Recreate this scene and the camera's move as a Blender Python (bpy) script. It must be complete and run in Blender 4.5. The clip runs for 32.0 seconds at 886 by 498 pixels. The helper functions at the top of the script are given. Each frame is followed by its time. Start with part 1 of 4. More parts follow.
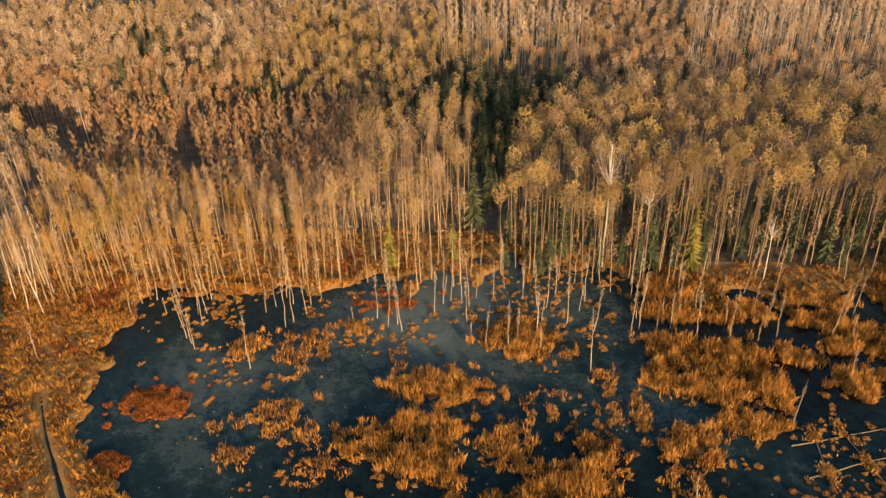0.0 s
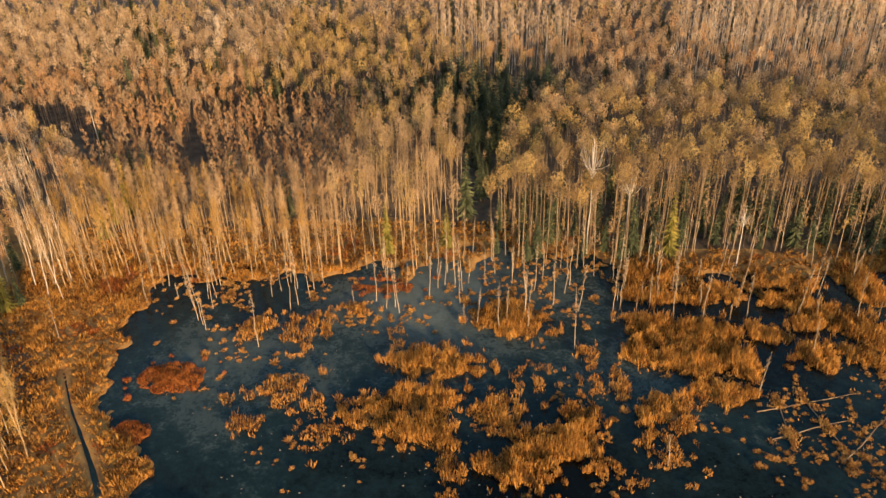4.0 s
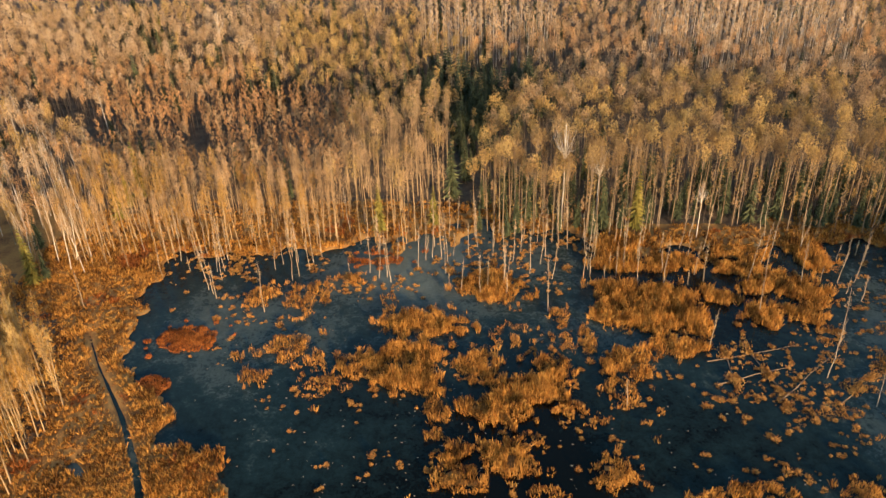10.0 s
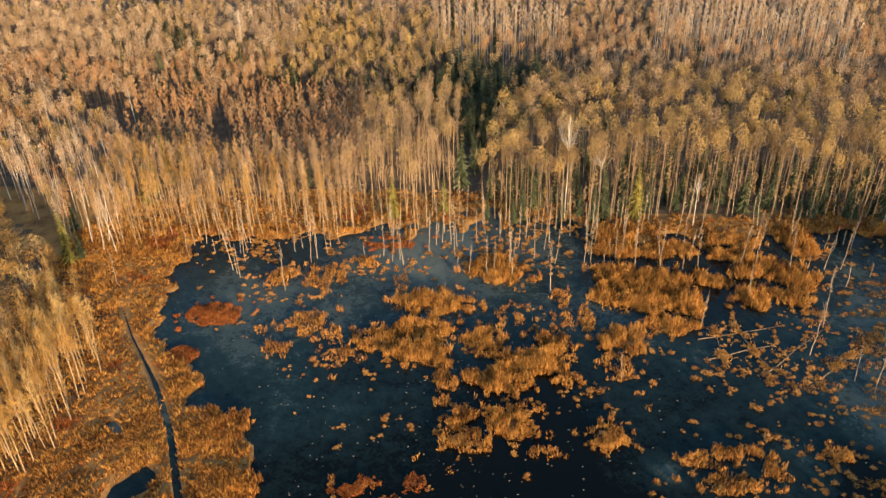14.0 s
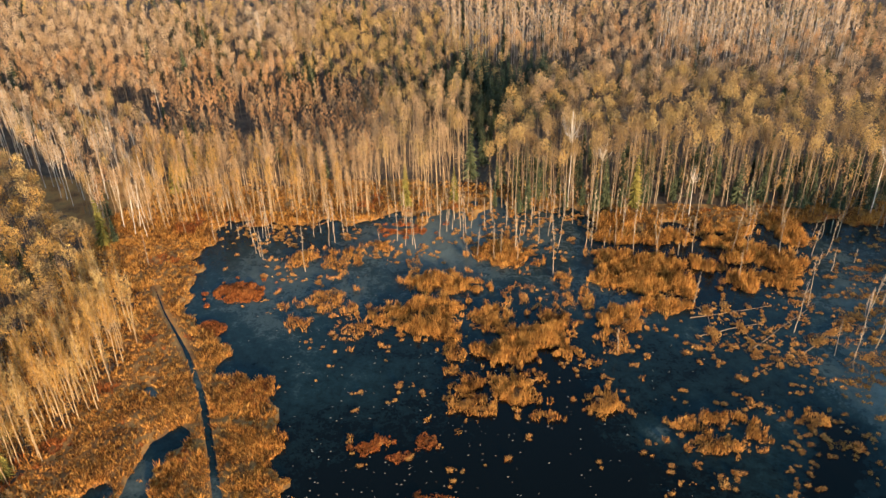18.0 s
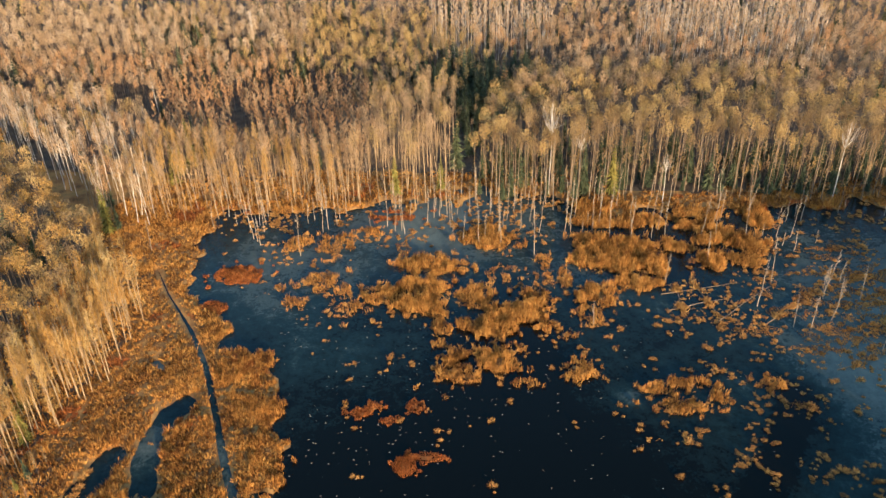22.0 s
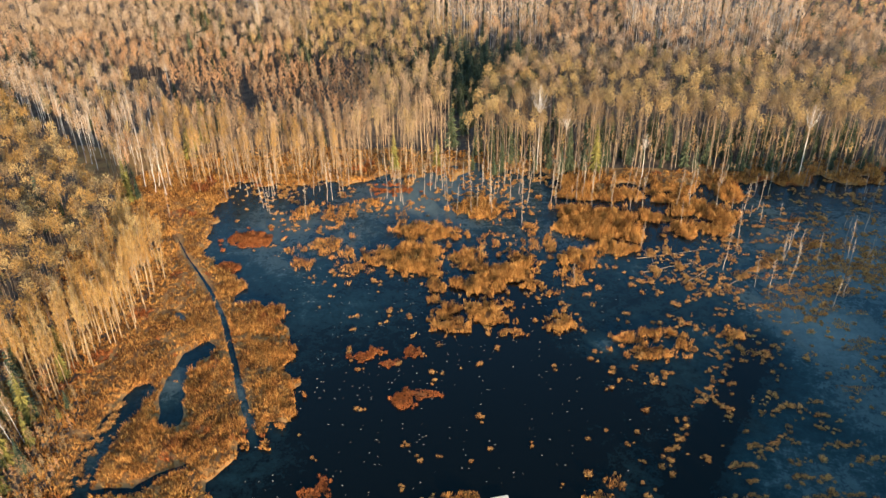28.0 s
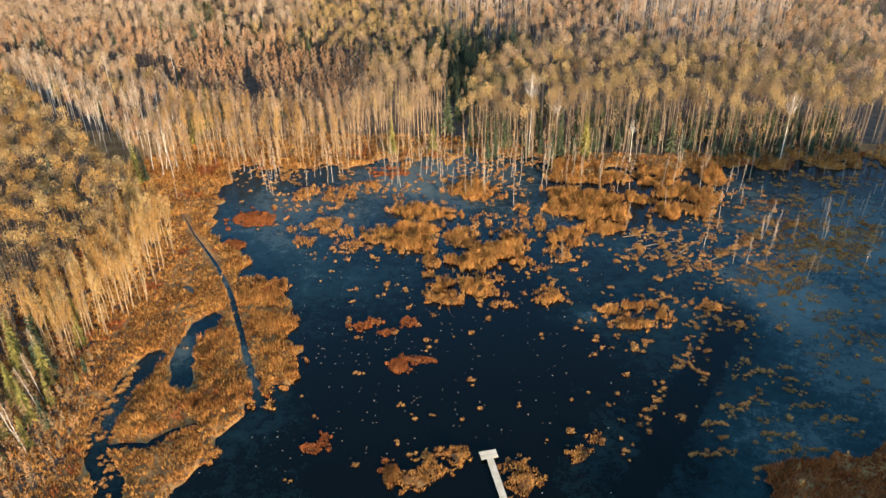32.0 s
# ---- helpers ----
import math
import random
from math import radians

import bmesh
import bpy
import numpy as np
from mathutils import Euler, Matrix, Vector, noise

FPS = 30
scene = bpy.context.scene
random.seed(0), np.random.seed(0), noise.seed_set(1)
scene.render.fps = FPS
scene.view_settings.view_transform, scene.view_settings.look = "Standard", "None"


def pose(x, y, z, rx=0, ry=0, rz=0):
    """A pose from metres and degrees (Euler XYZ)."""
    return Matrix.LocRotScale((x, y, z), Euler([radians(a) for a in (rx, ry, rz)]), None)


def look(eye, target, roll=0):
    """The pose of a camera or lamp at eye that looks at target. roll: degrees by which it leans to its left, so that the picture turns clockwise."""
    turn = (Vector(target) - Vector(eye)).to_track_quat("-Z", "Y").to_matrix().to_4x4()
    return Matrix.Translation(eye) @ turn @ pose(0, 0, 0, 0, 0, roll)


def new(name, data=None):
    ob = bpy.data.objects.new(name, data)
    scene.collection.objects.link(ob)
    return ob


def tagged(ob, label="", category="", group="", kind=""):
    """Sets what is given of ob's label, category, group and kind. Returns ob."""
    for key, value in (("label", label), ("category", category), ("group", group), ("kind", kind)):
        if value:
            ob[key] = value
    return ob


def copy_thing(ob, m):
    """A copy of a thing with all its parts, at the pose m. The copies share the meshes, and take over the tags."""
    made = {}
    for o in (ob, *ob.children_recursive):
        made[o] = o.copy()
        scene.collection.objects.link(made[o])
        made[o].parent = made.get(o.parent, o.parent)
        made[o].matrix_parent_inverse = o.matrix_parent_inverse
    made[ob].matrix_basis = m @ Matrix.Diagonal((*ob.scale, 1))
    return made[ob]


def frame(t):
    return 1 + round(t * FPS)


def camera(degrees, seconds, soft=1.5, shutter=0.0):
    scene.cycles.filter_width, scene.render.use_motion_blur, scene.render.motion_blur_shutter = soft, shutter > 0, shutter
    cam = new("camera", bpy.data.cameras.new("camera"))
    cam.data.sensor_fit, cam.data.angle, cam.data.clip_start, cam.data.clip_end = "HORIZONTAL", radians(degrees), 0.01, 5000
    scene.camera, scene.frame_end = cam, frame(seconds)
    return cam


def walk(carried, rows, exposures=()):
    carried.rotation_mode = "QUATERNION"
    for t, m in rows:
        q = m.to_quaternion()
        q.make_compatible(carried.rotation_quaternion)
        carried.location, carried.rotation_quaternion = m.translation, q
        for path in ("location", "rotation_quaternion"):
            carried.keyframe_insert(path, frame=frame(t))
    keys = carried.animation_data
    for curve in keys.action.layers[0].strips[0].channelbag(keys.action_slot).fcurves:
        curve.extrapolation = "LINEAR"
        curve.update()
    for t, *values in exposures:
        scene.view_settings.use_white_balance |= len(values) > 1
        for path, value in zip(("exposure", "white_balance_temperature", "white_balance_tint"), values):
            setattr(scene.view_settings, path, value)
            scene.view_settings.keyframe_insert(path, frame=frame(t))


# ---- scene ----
cam = camera(59.0, 32.0)
PATH = [
    (0, (8.991, -10.935, 68.648), (1.436, 74.305, 16.908), -1.661),
    (1, (8.785, -13.232, 69.087), (1.430, 72.245, 17.709), -1.500),
    (2, (8.281, -15.376, 69.636), (1.627, 70.224, 18.369), -1.127),
    (3, (9.143, -17.380, 70.191), (2.368, 68.217, 18.934), -1.481),
    (3.5, (9.335, -18.324, 70.496), (2.631, 67.224, 19.147), -1.516),
    (5.5, (9.989, -22.633, 71.733), (3.195, 62.784, 20.179), -1.631),
    (6, (10.249, -23.792, 71.917), (3.441, 61.668, 20.437), -1.653),
    (7, (10.591, -25.932, 72.549), (4.053, 59.498, 20.983), -1.693),
    (8, (10.855, -27.996, 73.292), (4.583, 57.339, 21.537), -1.671),
    (9, (11.130, -30.120, 73.922), (5.113, 55.157, 22.041), -1.726),
    (10, (11.380, -32.280, 74.424), (5.586, 53.000, 22.522), -1.703),
    (11, (11.646, -34.394, 74.998), (5.547, 50.832, 23.042), -1.636),
    (12, (11.909, -36.655, 75.646), (5.000, 48.477, 23.638), -1.715),
    (13, (11.912, -38.732, 76.123), (4.677, 46.375, 24.119), -1.716),
    (14, (12.019, -41.063, 76.623), (4.937, 44.122, 24.725), -1.539),
    (14.5, (12.163, -42.165, 76.884), (5.088, 43.044, 25.025), -1.581),
    (16.5, (12.409, -47.081, 78.066), (4.684, 38.176, 26.379), -1.586),
    (17, (12.421, -48.346, 78.397), (4.492, 36.886, 26.700), -1.576),
    (18, (12.458, -50.703, 78.914), (4.312, 34.488, 27.183), -1.557),
    (19, (12.865, -52.849, 79.495), (4.662, 32.240, 27.605), -1.669),
    (20, (12.996, -55.098, 79.989), (5.301, 29.995, 28.029), -1.622),
    (21, (13.264, -57.371, 80.444), (6.146, 27.800, 28.528), -1.509),
    (22, (13.697, -59.900, 80.942), (6.836, 25.358, 29.135), -1.524),
    (23, (14.011, -62.262, 81.299), (7.203, 23.019, 29.522), -1.432),
    (24, (14.277, -64.745, 81.784), (7.414, 20.499, 29.954), -1.352),
    (25, (14.126, -67.145, 82.125), (7.315, 18.048, 30.203), -1.072),
    (25.5, (14.223, -68.442, 82.324), (7.257, 16.725, 30.382), -1.080),
    (27.5, (14.815, -73.086, 83.351), (8.183, 11.808, 30.919), -0.942),
    (28, (14.946, -74.175, 83.608), (8.589, 10.638, 31.012), -0.928),
    (29, (15.332, -76.371, 83.938), (9.329, 8.343, 31.141), -0.849),
    (30, (15.626, -78.527, 84.368), (9.780, 6.071, 31.369), -0.770),
    (31, (15.870, -80.501, 84.770), (9.920, 3.982, 31.597), -0.715),
    (32, (16.415, -82.504, 85.105), (10.175, 1.890, 31.824), -0.771),
]
walk(cam, [(t, look(eye, target, roll)) for t, eye, target, roll in PATH], [(0.0, 1.45, 5800, 8), (32.0, 1.85, 4500, 2)])

# ---- light ----
SUN_TURN, SUN_UP = radians(150), radians(10)
world = bpy.data.worlds.new("world")
scene.world = world
world.use_nodes = True
wn = world.node_tree
sky = wn.nodes.new("ShaderNodeTexSky")
sky.sky_type, sky.sun_disc = "NISHITA", False
sky.sun_elevation, sky.sun_rotation = SUN_UP, SUN_TURN
sky.air_density, sky.dust_density = 1.0, 1.0
wn.links.new(sky.outputs["Color"], wn.nodes["Background"].inputs["Color"])
wn.nodes["Background"].inputs["Strength"].default_value = 0.125
to_sun = Vector((math.sin(SUN_TURN) * math.cos(SUN_UP), math.cos(SUN_TURN) * math.cos(SUN_UP), math.sin(SUN_UP)))
sun_data = bpy.data.lights.new("sun", "SUN")
sun_data.energy, sun_data.angle, sun_data.color = 4.1, radians(0.5), (1.0, 0.64, 0.32)
sun = new("sun", sun_data)
sun.matrix_basis = look(to_sun * 300, (0, 0, 0))


# ---- materials ----
def material(name, ramp, scale=1.0, fine=12.0, rough=0.85, bump=0.0, random_by="", spread=0.25, spec=0.2, thin=0.0):
    """A surface whose colour wanders between the colours of ramp at two scales, and from piece to piece."""
    m = bpy.data.materials.new(name)
    m.use_nodes = True
    n, l = m.node_tree.nodes, m.node_tree.links
    b = n["Principled BSDF"]
    b.inputs["Roughness"].default_value = rough
    b.inputs["Specular IOR Level"].default_value = spec
    where = n.new("ShaderNodeNewGeometry")
    large, small = n.new("ShaderNodeTexNoise"), n.new("ShaderNodeTexNoise")
    large.inputs["Scale"].default_value, small.inputs["Scale"].default_value = 0.25 * scale, fine
    large.inputs["Detail"].default_value, small.inputs["Detail"].default_value = 4, 3
    for t in (large, small):
        l.new(where.outputs["Position"], t.inputs["Vector"])
    mix = n.new("ShaderNodeMath")
    mix.operation = "MULTIPLY_ADD"
    l.new(large.outputs["Fac"], mix.inputs[0])
    mix.inputs[1].default_value = 1.3
    part_small = n.new("ShaderNodeMath")
    part_small.operation = "MULTIPLY_ADD"
    l.new(small.outputs["Fac"], part_small.inputs[0])
    part_small.inputs[1].default_value, part_small.inputs[2].default_value = 0.5, -0.4
    l.new(part_small.outputs[0], mix.inputs[2])
    last = mix.outputs[0]
    if random_by:
        if random_by == "object":
            rnd = n.new("ShaderNodeObjectInfo").outputs["Random"]
        else:
            rnd = where.outputs["Random Per Island"]
        add = n.new("ShaderNodeMath")
        add.operation = "MULTIPLY_ADD"
        l.new(rnd, add.inputs[0])
        add.inputs[1].default_value = 2 * spread
        shift = n.new("ShaderNodeMath")
        shift.operation = "SUBTRACT"
        l.new(last, shift.inputs[0])
        shift.inputs[1].default_value = spread
        l.new(shift.outputs[0], add.inputs[2])
        last = add.outputs[0]
    r = n.new("ShaderNodeValToRGB")
    e = r.color_ramp.elements
    while len(e) < len(ramp):
        e.new(0.5)
    for k, c in enumerate(ramp):
        e[k].position = 0.15 + 0.7 * k / max(1, len(ramp) - 1)
        e[k].color = (*c, 1)
    l.new(last, r.inputs["Fac"])
    l.new(r.outputs["Color"], b.inputs["Base Color"])
    if thin:
        through_it, both = n.new("ShaderNodeBsdfTranslucent"), n.new("ShaderNodeMixShader")
        l.new(r.outputs["Color"], through_it.inputs["Color"])
        both.inputs["Fac"].default_value = thin
        l.new(b.outputs["BSDF"], both.inputs[1])
        l.new(through_it.outputs["BSDF"], both.inputs[2])
        l.new(both.outputs["Shader"], n["Material Output"].inputs["Surface"])
    if bump:
        bm = n.new("ShaderNodeBump")
        bm.inputs["Strength"].default_value, bm.inputs["Distance"].default_value = bump, 0.1
        l.new(small.outputs["Fac"], bm.inputs["Height"])
        l.new(bm.outputs["Normal"], b.inputs["Normal"])
    return m


def water_material():
    """Dark peaty water under a skin of thin blue-grey ice, thicker in some cloudy patches."""
    m = bpy.data.materials.new("icy_water")
    m.use_nodes = True
    n, l = m.node_tree.nodes, m.node_tree.links
    b = n["Principled BSDF"]
    where = n.new("ShaderNodeNewGeometry")

    def maths(kind, a, c, d=None):
        k = n.new("ShaderNodeMath")
        k.operation = kind
        for i, v in enumerate((a, c, d)):
            if v is None:
                continue
            if isinstance(v, (int, float)):
                k.inputs[i].default_value = v
            else:
                l.new(v, k.inputs[i])
        return k.outputs[0]

    def clouds(scale, detail, twist):
        k = n.new("ShaderNodeTexNoise")
        k.inputs["Scale"].default_value, k.inputs["Detail"].default_value, k.inputs["Distortion"].default_value = scale, detail, twist
        l.new(where.outputs["Position"], k.inputs["Vector"])
        return k.outputs["Fac"]

    large, small = clouds(0.05, 6, 0.6), clouds(0.55, 6, 0.4)
    ice = maths("MULTIPLY_ADD", large, 0.7, -0.34)
    ice = maths("MULTIPLY_ADD", small, 0.42, maths("ADD", ice, 0.11))
    # thicker ice; back, ditch and near patches paint how the sky reflects: middle and reach
    for x, y, reach, much in (
        (4, 86, 44, 0.44), (18, 42, 16, -0.22), (86, 58, 44, 0.44), (69, 38, 15, 0.34), (78, 18, 28, 0.30), (-36, 38, 14, 0.28), (-24, 16, 8, 0.28), (-30, 64, 26, 0.29), (52, 35, 6, 0.22), (34, 31, 5, 0.26), (45, 52, 10, 0.16), (82, 55, 10, 0.2), (-27, 50, 9, 0.05), (-4, 81, 14, 0.2),
        (34, 62, 11, 0.16), (58, 4, 14, 0.26), (-35, 18, 8, 0.30), (-40, 35, 4, 0.5), (-40, 2, 10, 0.2), (-21, 10, 6, 0.3), (-17, 40, 13, 0.19), (10, 6, 42, -0.42), (65, 13, 7, -0.16),
    ):
        away = n.new("ShaderNodeVectorMath")
        away.operation = "DISTANCE"
        l.new(where.outputs["Position"], away.inputs[0])
        away.inputs[1].default_value = (x, y, 0)
        fall = n.new("ShaderNodeMapRange")
        fall.interpolation_type = "SMOOTHSTEP"
        fall.inputs["From Min"].default_value, fall.inputs["From Max"].default_value = reach, 0
        fall.inputs["To Min"].default_value, fall.inputs["To Max"].default_value = 0, much
        l.new(away.outputs["Value"], fall.inputs["Value"])
        ice = maths("ADD", ice, fall.outputs["Result"])
    # the deep channel that runs across the flats
    across = n.new("ShaderNodeVectorMath")
    across.operation = "DOT_PRODUCT"
    l.new(where.outputs["Position"], across.inputs[0])
    across.inputs[1].default_value = (0.877, -0.481, 0)
    off = maths("ABSOLUTE", maths("ADD", across.outputs["Value"], -36.6), 0)
    off = maths("MULTIPLY_ADD", small, 3.0, maths("ADD", off, -1.5))
    bed = n.new("ShaderNodeMapRange")
    bed.interpolation_type = "SMOOTHSTEP"
    bed.inputs["From Min"].default_value, bed.inputs["From Max"].default_value = 3.4, 0.8
    bed.inputs["To Min"].default_value, bed.inputs["To Max"].default_value = 0, 0.5
    l.new(off, bed.inputs["Value"])
    apart = n.new("ShaderNodeSeparateXYZ")
    l.new(where.outputs["Position"], apart.inputs[0])
    ends = n.new("ShaderNodeMapRange")
    ends.inputs["From Min"].default_value, ends.inputs["From Max"].default_value = 37, 29
    l.new(apart.outputs["Y"], ends.inputs["Value"])
    ice = maths("SUBTRACT", ice, maths("MULTIPLY", bed.outputs["Result"], ends.outputs["Result"]))
    grain = clouds(2.2, 5, 0.8)
    ice = maths("MULTIPLY_ADD", grain, 0.34, maths("ADD", ice, -0.17))
    r = n.new("ShaderNodeValToRGB")
    e = r.color_ramp.elements
    e[0].position, e[1].position = 0.2, 0.95
    e[0].color, e[1].color = (0.0022, 0.0022, 0.0017, 1), (0.105, 0.118, 0.094, 1)
    mid = e.new(0.5)
    mid.color = (0.0115, 0.0212, 0.0198, 1)
    l.new(ice, r.inputs["Fac"])
    l.new(r.outputs["Color"], b.inputs["Base Color"])
    g = n.new("ShaderNodeMapRange")
    g.inputs["From Min"].default_value, g.inputs["From Max"].default_value = 0.2, 0.9
    g.inputs["To Min"].default_value, g.inputs["To Max"].default_value = 0.05, 0.45
    l.new(ice, g.inputs["Value"])
    l.new(g.outputs["Result"], b.inputs["Roughness"])
    b.inputs["IOR"].default_value, b.inputs["Specular IOR Level"].default_value = 1.33, 0.22
    b.inputs["Specular Tint"].default_value = (0.82, 1.0, 0.78, 1)
    bm = n.new("ShaderNodeBump")
    bm.inputs["Strength"].default_value, bm.inputs["Distance"].default_value = 0.05, 0.1
    l.new(small, bm.inputs["Height"])
    l.new(bm.outputs["Normal"], b.inputs["Normal"])
    return m


WATER = water_material()
GROUND = material("marsh_ground", [(0.09, 0.048, 0.018), (0.22, 0.112, 0.032), (0.32, 0.172, 0.046), (0.20, 0.12, 0.036)], 1.2, 3.0, 0.95, 0.6)
LITTER = material("leaf_litter", [(0.045, 0.032, 0.02), (0.095, 0.066, 0.038), (0.16, 0.105, 0.055)], 1.5, 3.0, 0.95, 0.6)
REED = material("dry_reed", [(0.09, 0.038, 0.009), (0.45, 0.20, 0.030), (0.66, 0.34, 0.064)], 0.8, 6, 0.8, 0, "island", 0.45, thin=0.35)
RUSTY_REED = material("rusty_reed", [(0.075, 0.030, 0.008), (0.37, 0.152, 0.022), (0.58, 0.275, 0.045)], 0.8, 6, 0.8, 0, "island", 0.45, thin=0.35)
RED_SEDGE = material("red_sedge", [(0.11, 0.034, 0.009), (0.33, 0.105, 0.018), (0.46, 0.165, 0.03)], 0.8, 6, 0.85, 0, "island", 0.4, thin=0.35)
STRAW = material("tussock_straw", [(0.15, 0.068, 0.017), (0.45, 0.222, 0.048), (0.60, 0.34, 0.088)], 0.8, 6, 0.85, 0, "island", 0.42, thin=0.35)
GRASS = material("dead_grass", [(0.08, 0.034, 0.009), (0.42, 0.185, 0.029), (0.64, 0.335, 0.062)], 1.0, 6, 0.9, 0, "island", 0.42, thin=0.35)
PEAT = material("tussock_peat", [(0.06, 0.036, 0.015), (0.20, 0.11, 0.03)], 2, 8, 0.95, 0.5)
BARK = material("grey_bark", [(0.10, 0.068, 0.038), (0.20, 0.138, 0.078), (0.30, 0.215, 0.13)], 2, 7, 0.9, 0.4)
PALE_BARK = material("pale_golden_bark", [(0.14, 0.09, 0.045), (0.29, 0.19, 0.092), (0.40, 0.28, 0.15)], 2, 7, 0.9, 0.4)
# grey bark with the gloom of the wood's inside put into its colour
SHADED_BARK = material("shaded_bark", [(0.07, 0.052, 0.034), (0.14, 0.10, 0.064), (0.21, 0.155, 0.10)], 2, 7, 0.9, 0.3)
BIRCH = material("birch_bark", [(0.24, 0.18, 0.12), (0.50, 0.42, 0.32), (0.68, 0.60, 0.48)], 3, 5, 0.8, 0.3)
DEADWOOD = material("bleached_wood", [(0.16, 0.115, 0.072), (0.32, 0.24, 0.155), (0.44, 0.35, 0.24)], 2, 9, 0.85, 0.3)
TWIG = [
    material("olive_twigs", [(0.213, 0.132, 0.043), (0.459, 0.291, 0.090), (0.594, 0.403, 0.129)], 0.9, 2, 0.9, 0, "island", 0.09, thin=0.35),
    material("brown_twigs", [(0.188, 0.116, 0.057), (0.405, 0.257, 0.120), (0.530, 0.353, 0.177)], 0.9, 2, 0.9, 0, "island", 0.09, thin=0.35),
    material("red_twigs", [(0.220, 0.110, 0.044), (0.473, 0.259, 0.101), (0.594, 0.341, 0.143)], 0.9, 2, 0.9, 0, "island", 0.09, thin=0.35),
    material("pale_twigs", [(0.269, 0.174, 0.095), (0.504, 0.342, 0.185), (0.627, 0.465, 0.280)], 0.9, 2, 0.9, 0, "island", 0.09, thin=0.35),
    material("golden_twigs", [(0.159, 0.085, 0.019), (0.392, 0.217, 0.047), (0.509, 0.302, 0.074)], 0.9, 2, 0.9, 0, "island", 0.09, thin=0.35),
    material("alder_twigs", [(0.122, 0.072, 0.028), (0.270, 0.170, 0.066), (0.371, 0.242, 0.098)], 0.9, 2, 0.9, 0, "island", 0.09, thin=0.3),
]
SPRUCE = material("spruce_needles", [(0.028, 0.034, 0.016), (0.062, 0.07, 0.03), (0.105, 0.105, 0.042)], 0.9, 3, 0.85, 0, "island", 0.2)
MOSSY = material("yellow_green_needles", [(0.075, 0.066, 0.012), (0.165, 0.135, 0.022), (0.25, 0.195, 0.036)], 0.9, 3, 0.85, 0, "island", 0.2)
PLANK = material("pale_planks", [(0.52, 0.38, 0.21), (0.64, 0.48, 0.28), (0.72, 0.56, 0.35)], 2, 9, 0.75, 0.2, "object", 0.2)


# ---- mesh helpers ----
def mesh(name, verts, tris, mats, index=None):
    verts, tris = np.asarray(verts, np.float32), np.asarray(tris, np.int32)
    me = bpy.data.meshes.new(name)
    k = tris.shape[1]
    me.vertices.add(len(verts))
    me.vertices.foreach_set("co", verts.ravel())
    me.loops.add(tris.size)
    me.loops.foreach_set("vertex_index", tris.ravel())
    me.polygons.add(len(tris))
    me.polygons.foreach_set("loop_start", np.arange(0, tris.size, k, dtype=np.int32))
    for m in mats:
        me.materials.append(m)
    if index is not None:
        me.polygons.foreach_set("material_index", np.asarray(index, np.int32))
    me.update(calc_edges=True)
    return me


def part(name, me, parent, label=""):
    ob = new(name, me)
    ob.parent = parent
    return tagged(ob, label)


def join(pieces):
    """One pair of arrays out of several."""
    vs, fs, n = [], [], 0
    for v, f in pieces:
        vs.append(v)
        fs.append(f + n)
        n += len(v)
    return np.concatenate(vs), np.concatenate(fs)


def value_noise(x, y, size, seed):
    """Smooth noise from -1 to 1 with lumps of that size."""
    def at(i, j):
        h = np.sin(i * 127.1 + j * 311.7 + seed * 74.7) * 43758.5453
        return (h - np.floor(h)) * 2 - 1
    x, y = np.asarray(x, float) / size, np.asarray(y, float) / size
    i, j = np.floor(x), np.floor(y)
    u, v = x - i, y - j
    u, v = u * u * (3 - 2 * u), v * v * (3 - 2 * v)
    return (at(i, j) * (1 - u) + at(i + 1, j) * u) * (1 - v) + (at(i, j + 1) * (1 - u) + at(i + 1, j + 1) * u) * v


def tube(points, radii, sides):
    points, n = np.asarray(points, float), len(points)
    along = np.gradient(points, axis=0)
    along /= np.linalg.norm(along, axis=1)[:, None] + 1e-9
    side = np.cross(along, [0.31, 0.95, 0.05])
    side /= np.linalg.norm(side, axis=1)[:, None] + 1e-9
    up = np.cross(along, side)
    a = np.arange(sides) * 2 * np.pi / sides
    ring = np.cos(a)[None, :, None] * side[:, None] + np.sin(a)[None, :, None] * up[:, None]
    v = (points[:, None] + ring * np.asarray(radii)[:, None, None]).reshape(-1, 3)
    f = []
    for i in range(n - 1):
        for j in range(sides):
            p, q = i * sides + j, i * sides + (j + 1) % sides
            f += [(p, q, q + sides), (p, q + sides, p + sides)]
    for j in range(1, sides - 1):
        f.append(((n - 1) * sides, (n - 1) * sides + j, (n - 1) * sides + j + 1))
    return v, np.array(f)


def slivers(start, way, width, rng):
    """A thin pointed triangle from each start along its way."""
    n = len(start)
    side = np.cross(way, rng.normal(size=(n, 3)))
    side /= np.linalg.norm(side, axis=1)[:, None] + 1e-9
    side *= np.asarray(width).reshape(-1, 1) / 2
    v = np.stack([start - side, start + side, start + way], 1).reshape(-1, 3)
    return v, np.arange(3 * n).reshape(n, 3)


def blades(start, way, width, rng):
    """A tapering blade, broadest above its middle, from each start along its way."""
    n = len(start)
    turn = rng.uniform(0, 2 * np.pi, n)
    side = np.stack([np.cos(turn), np.sin(turn), 0 * turn], 1) * np.asarray(width).reshape(-1, 1) / 2
    mid = start + way * 0.62
    v = np.stack([start, mid + side, start + way, mid - side], 1).reshape(-1, 3)
    k = np.arange(n)[:, None] * 4
    return v, np.concatenate([k + [0, 1, 3], k + [1, 2, 3]])


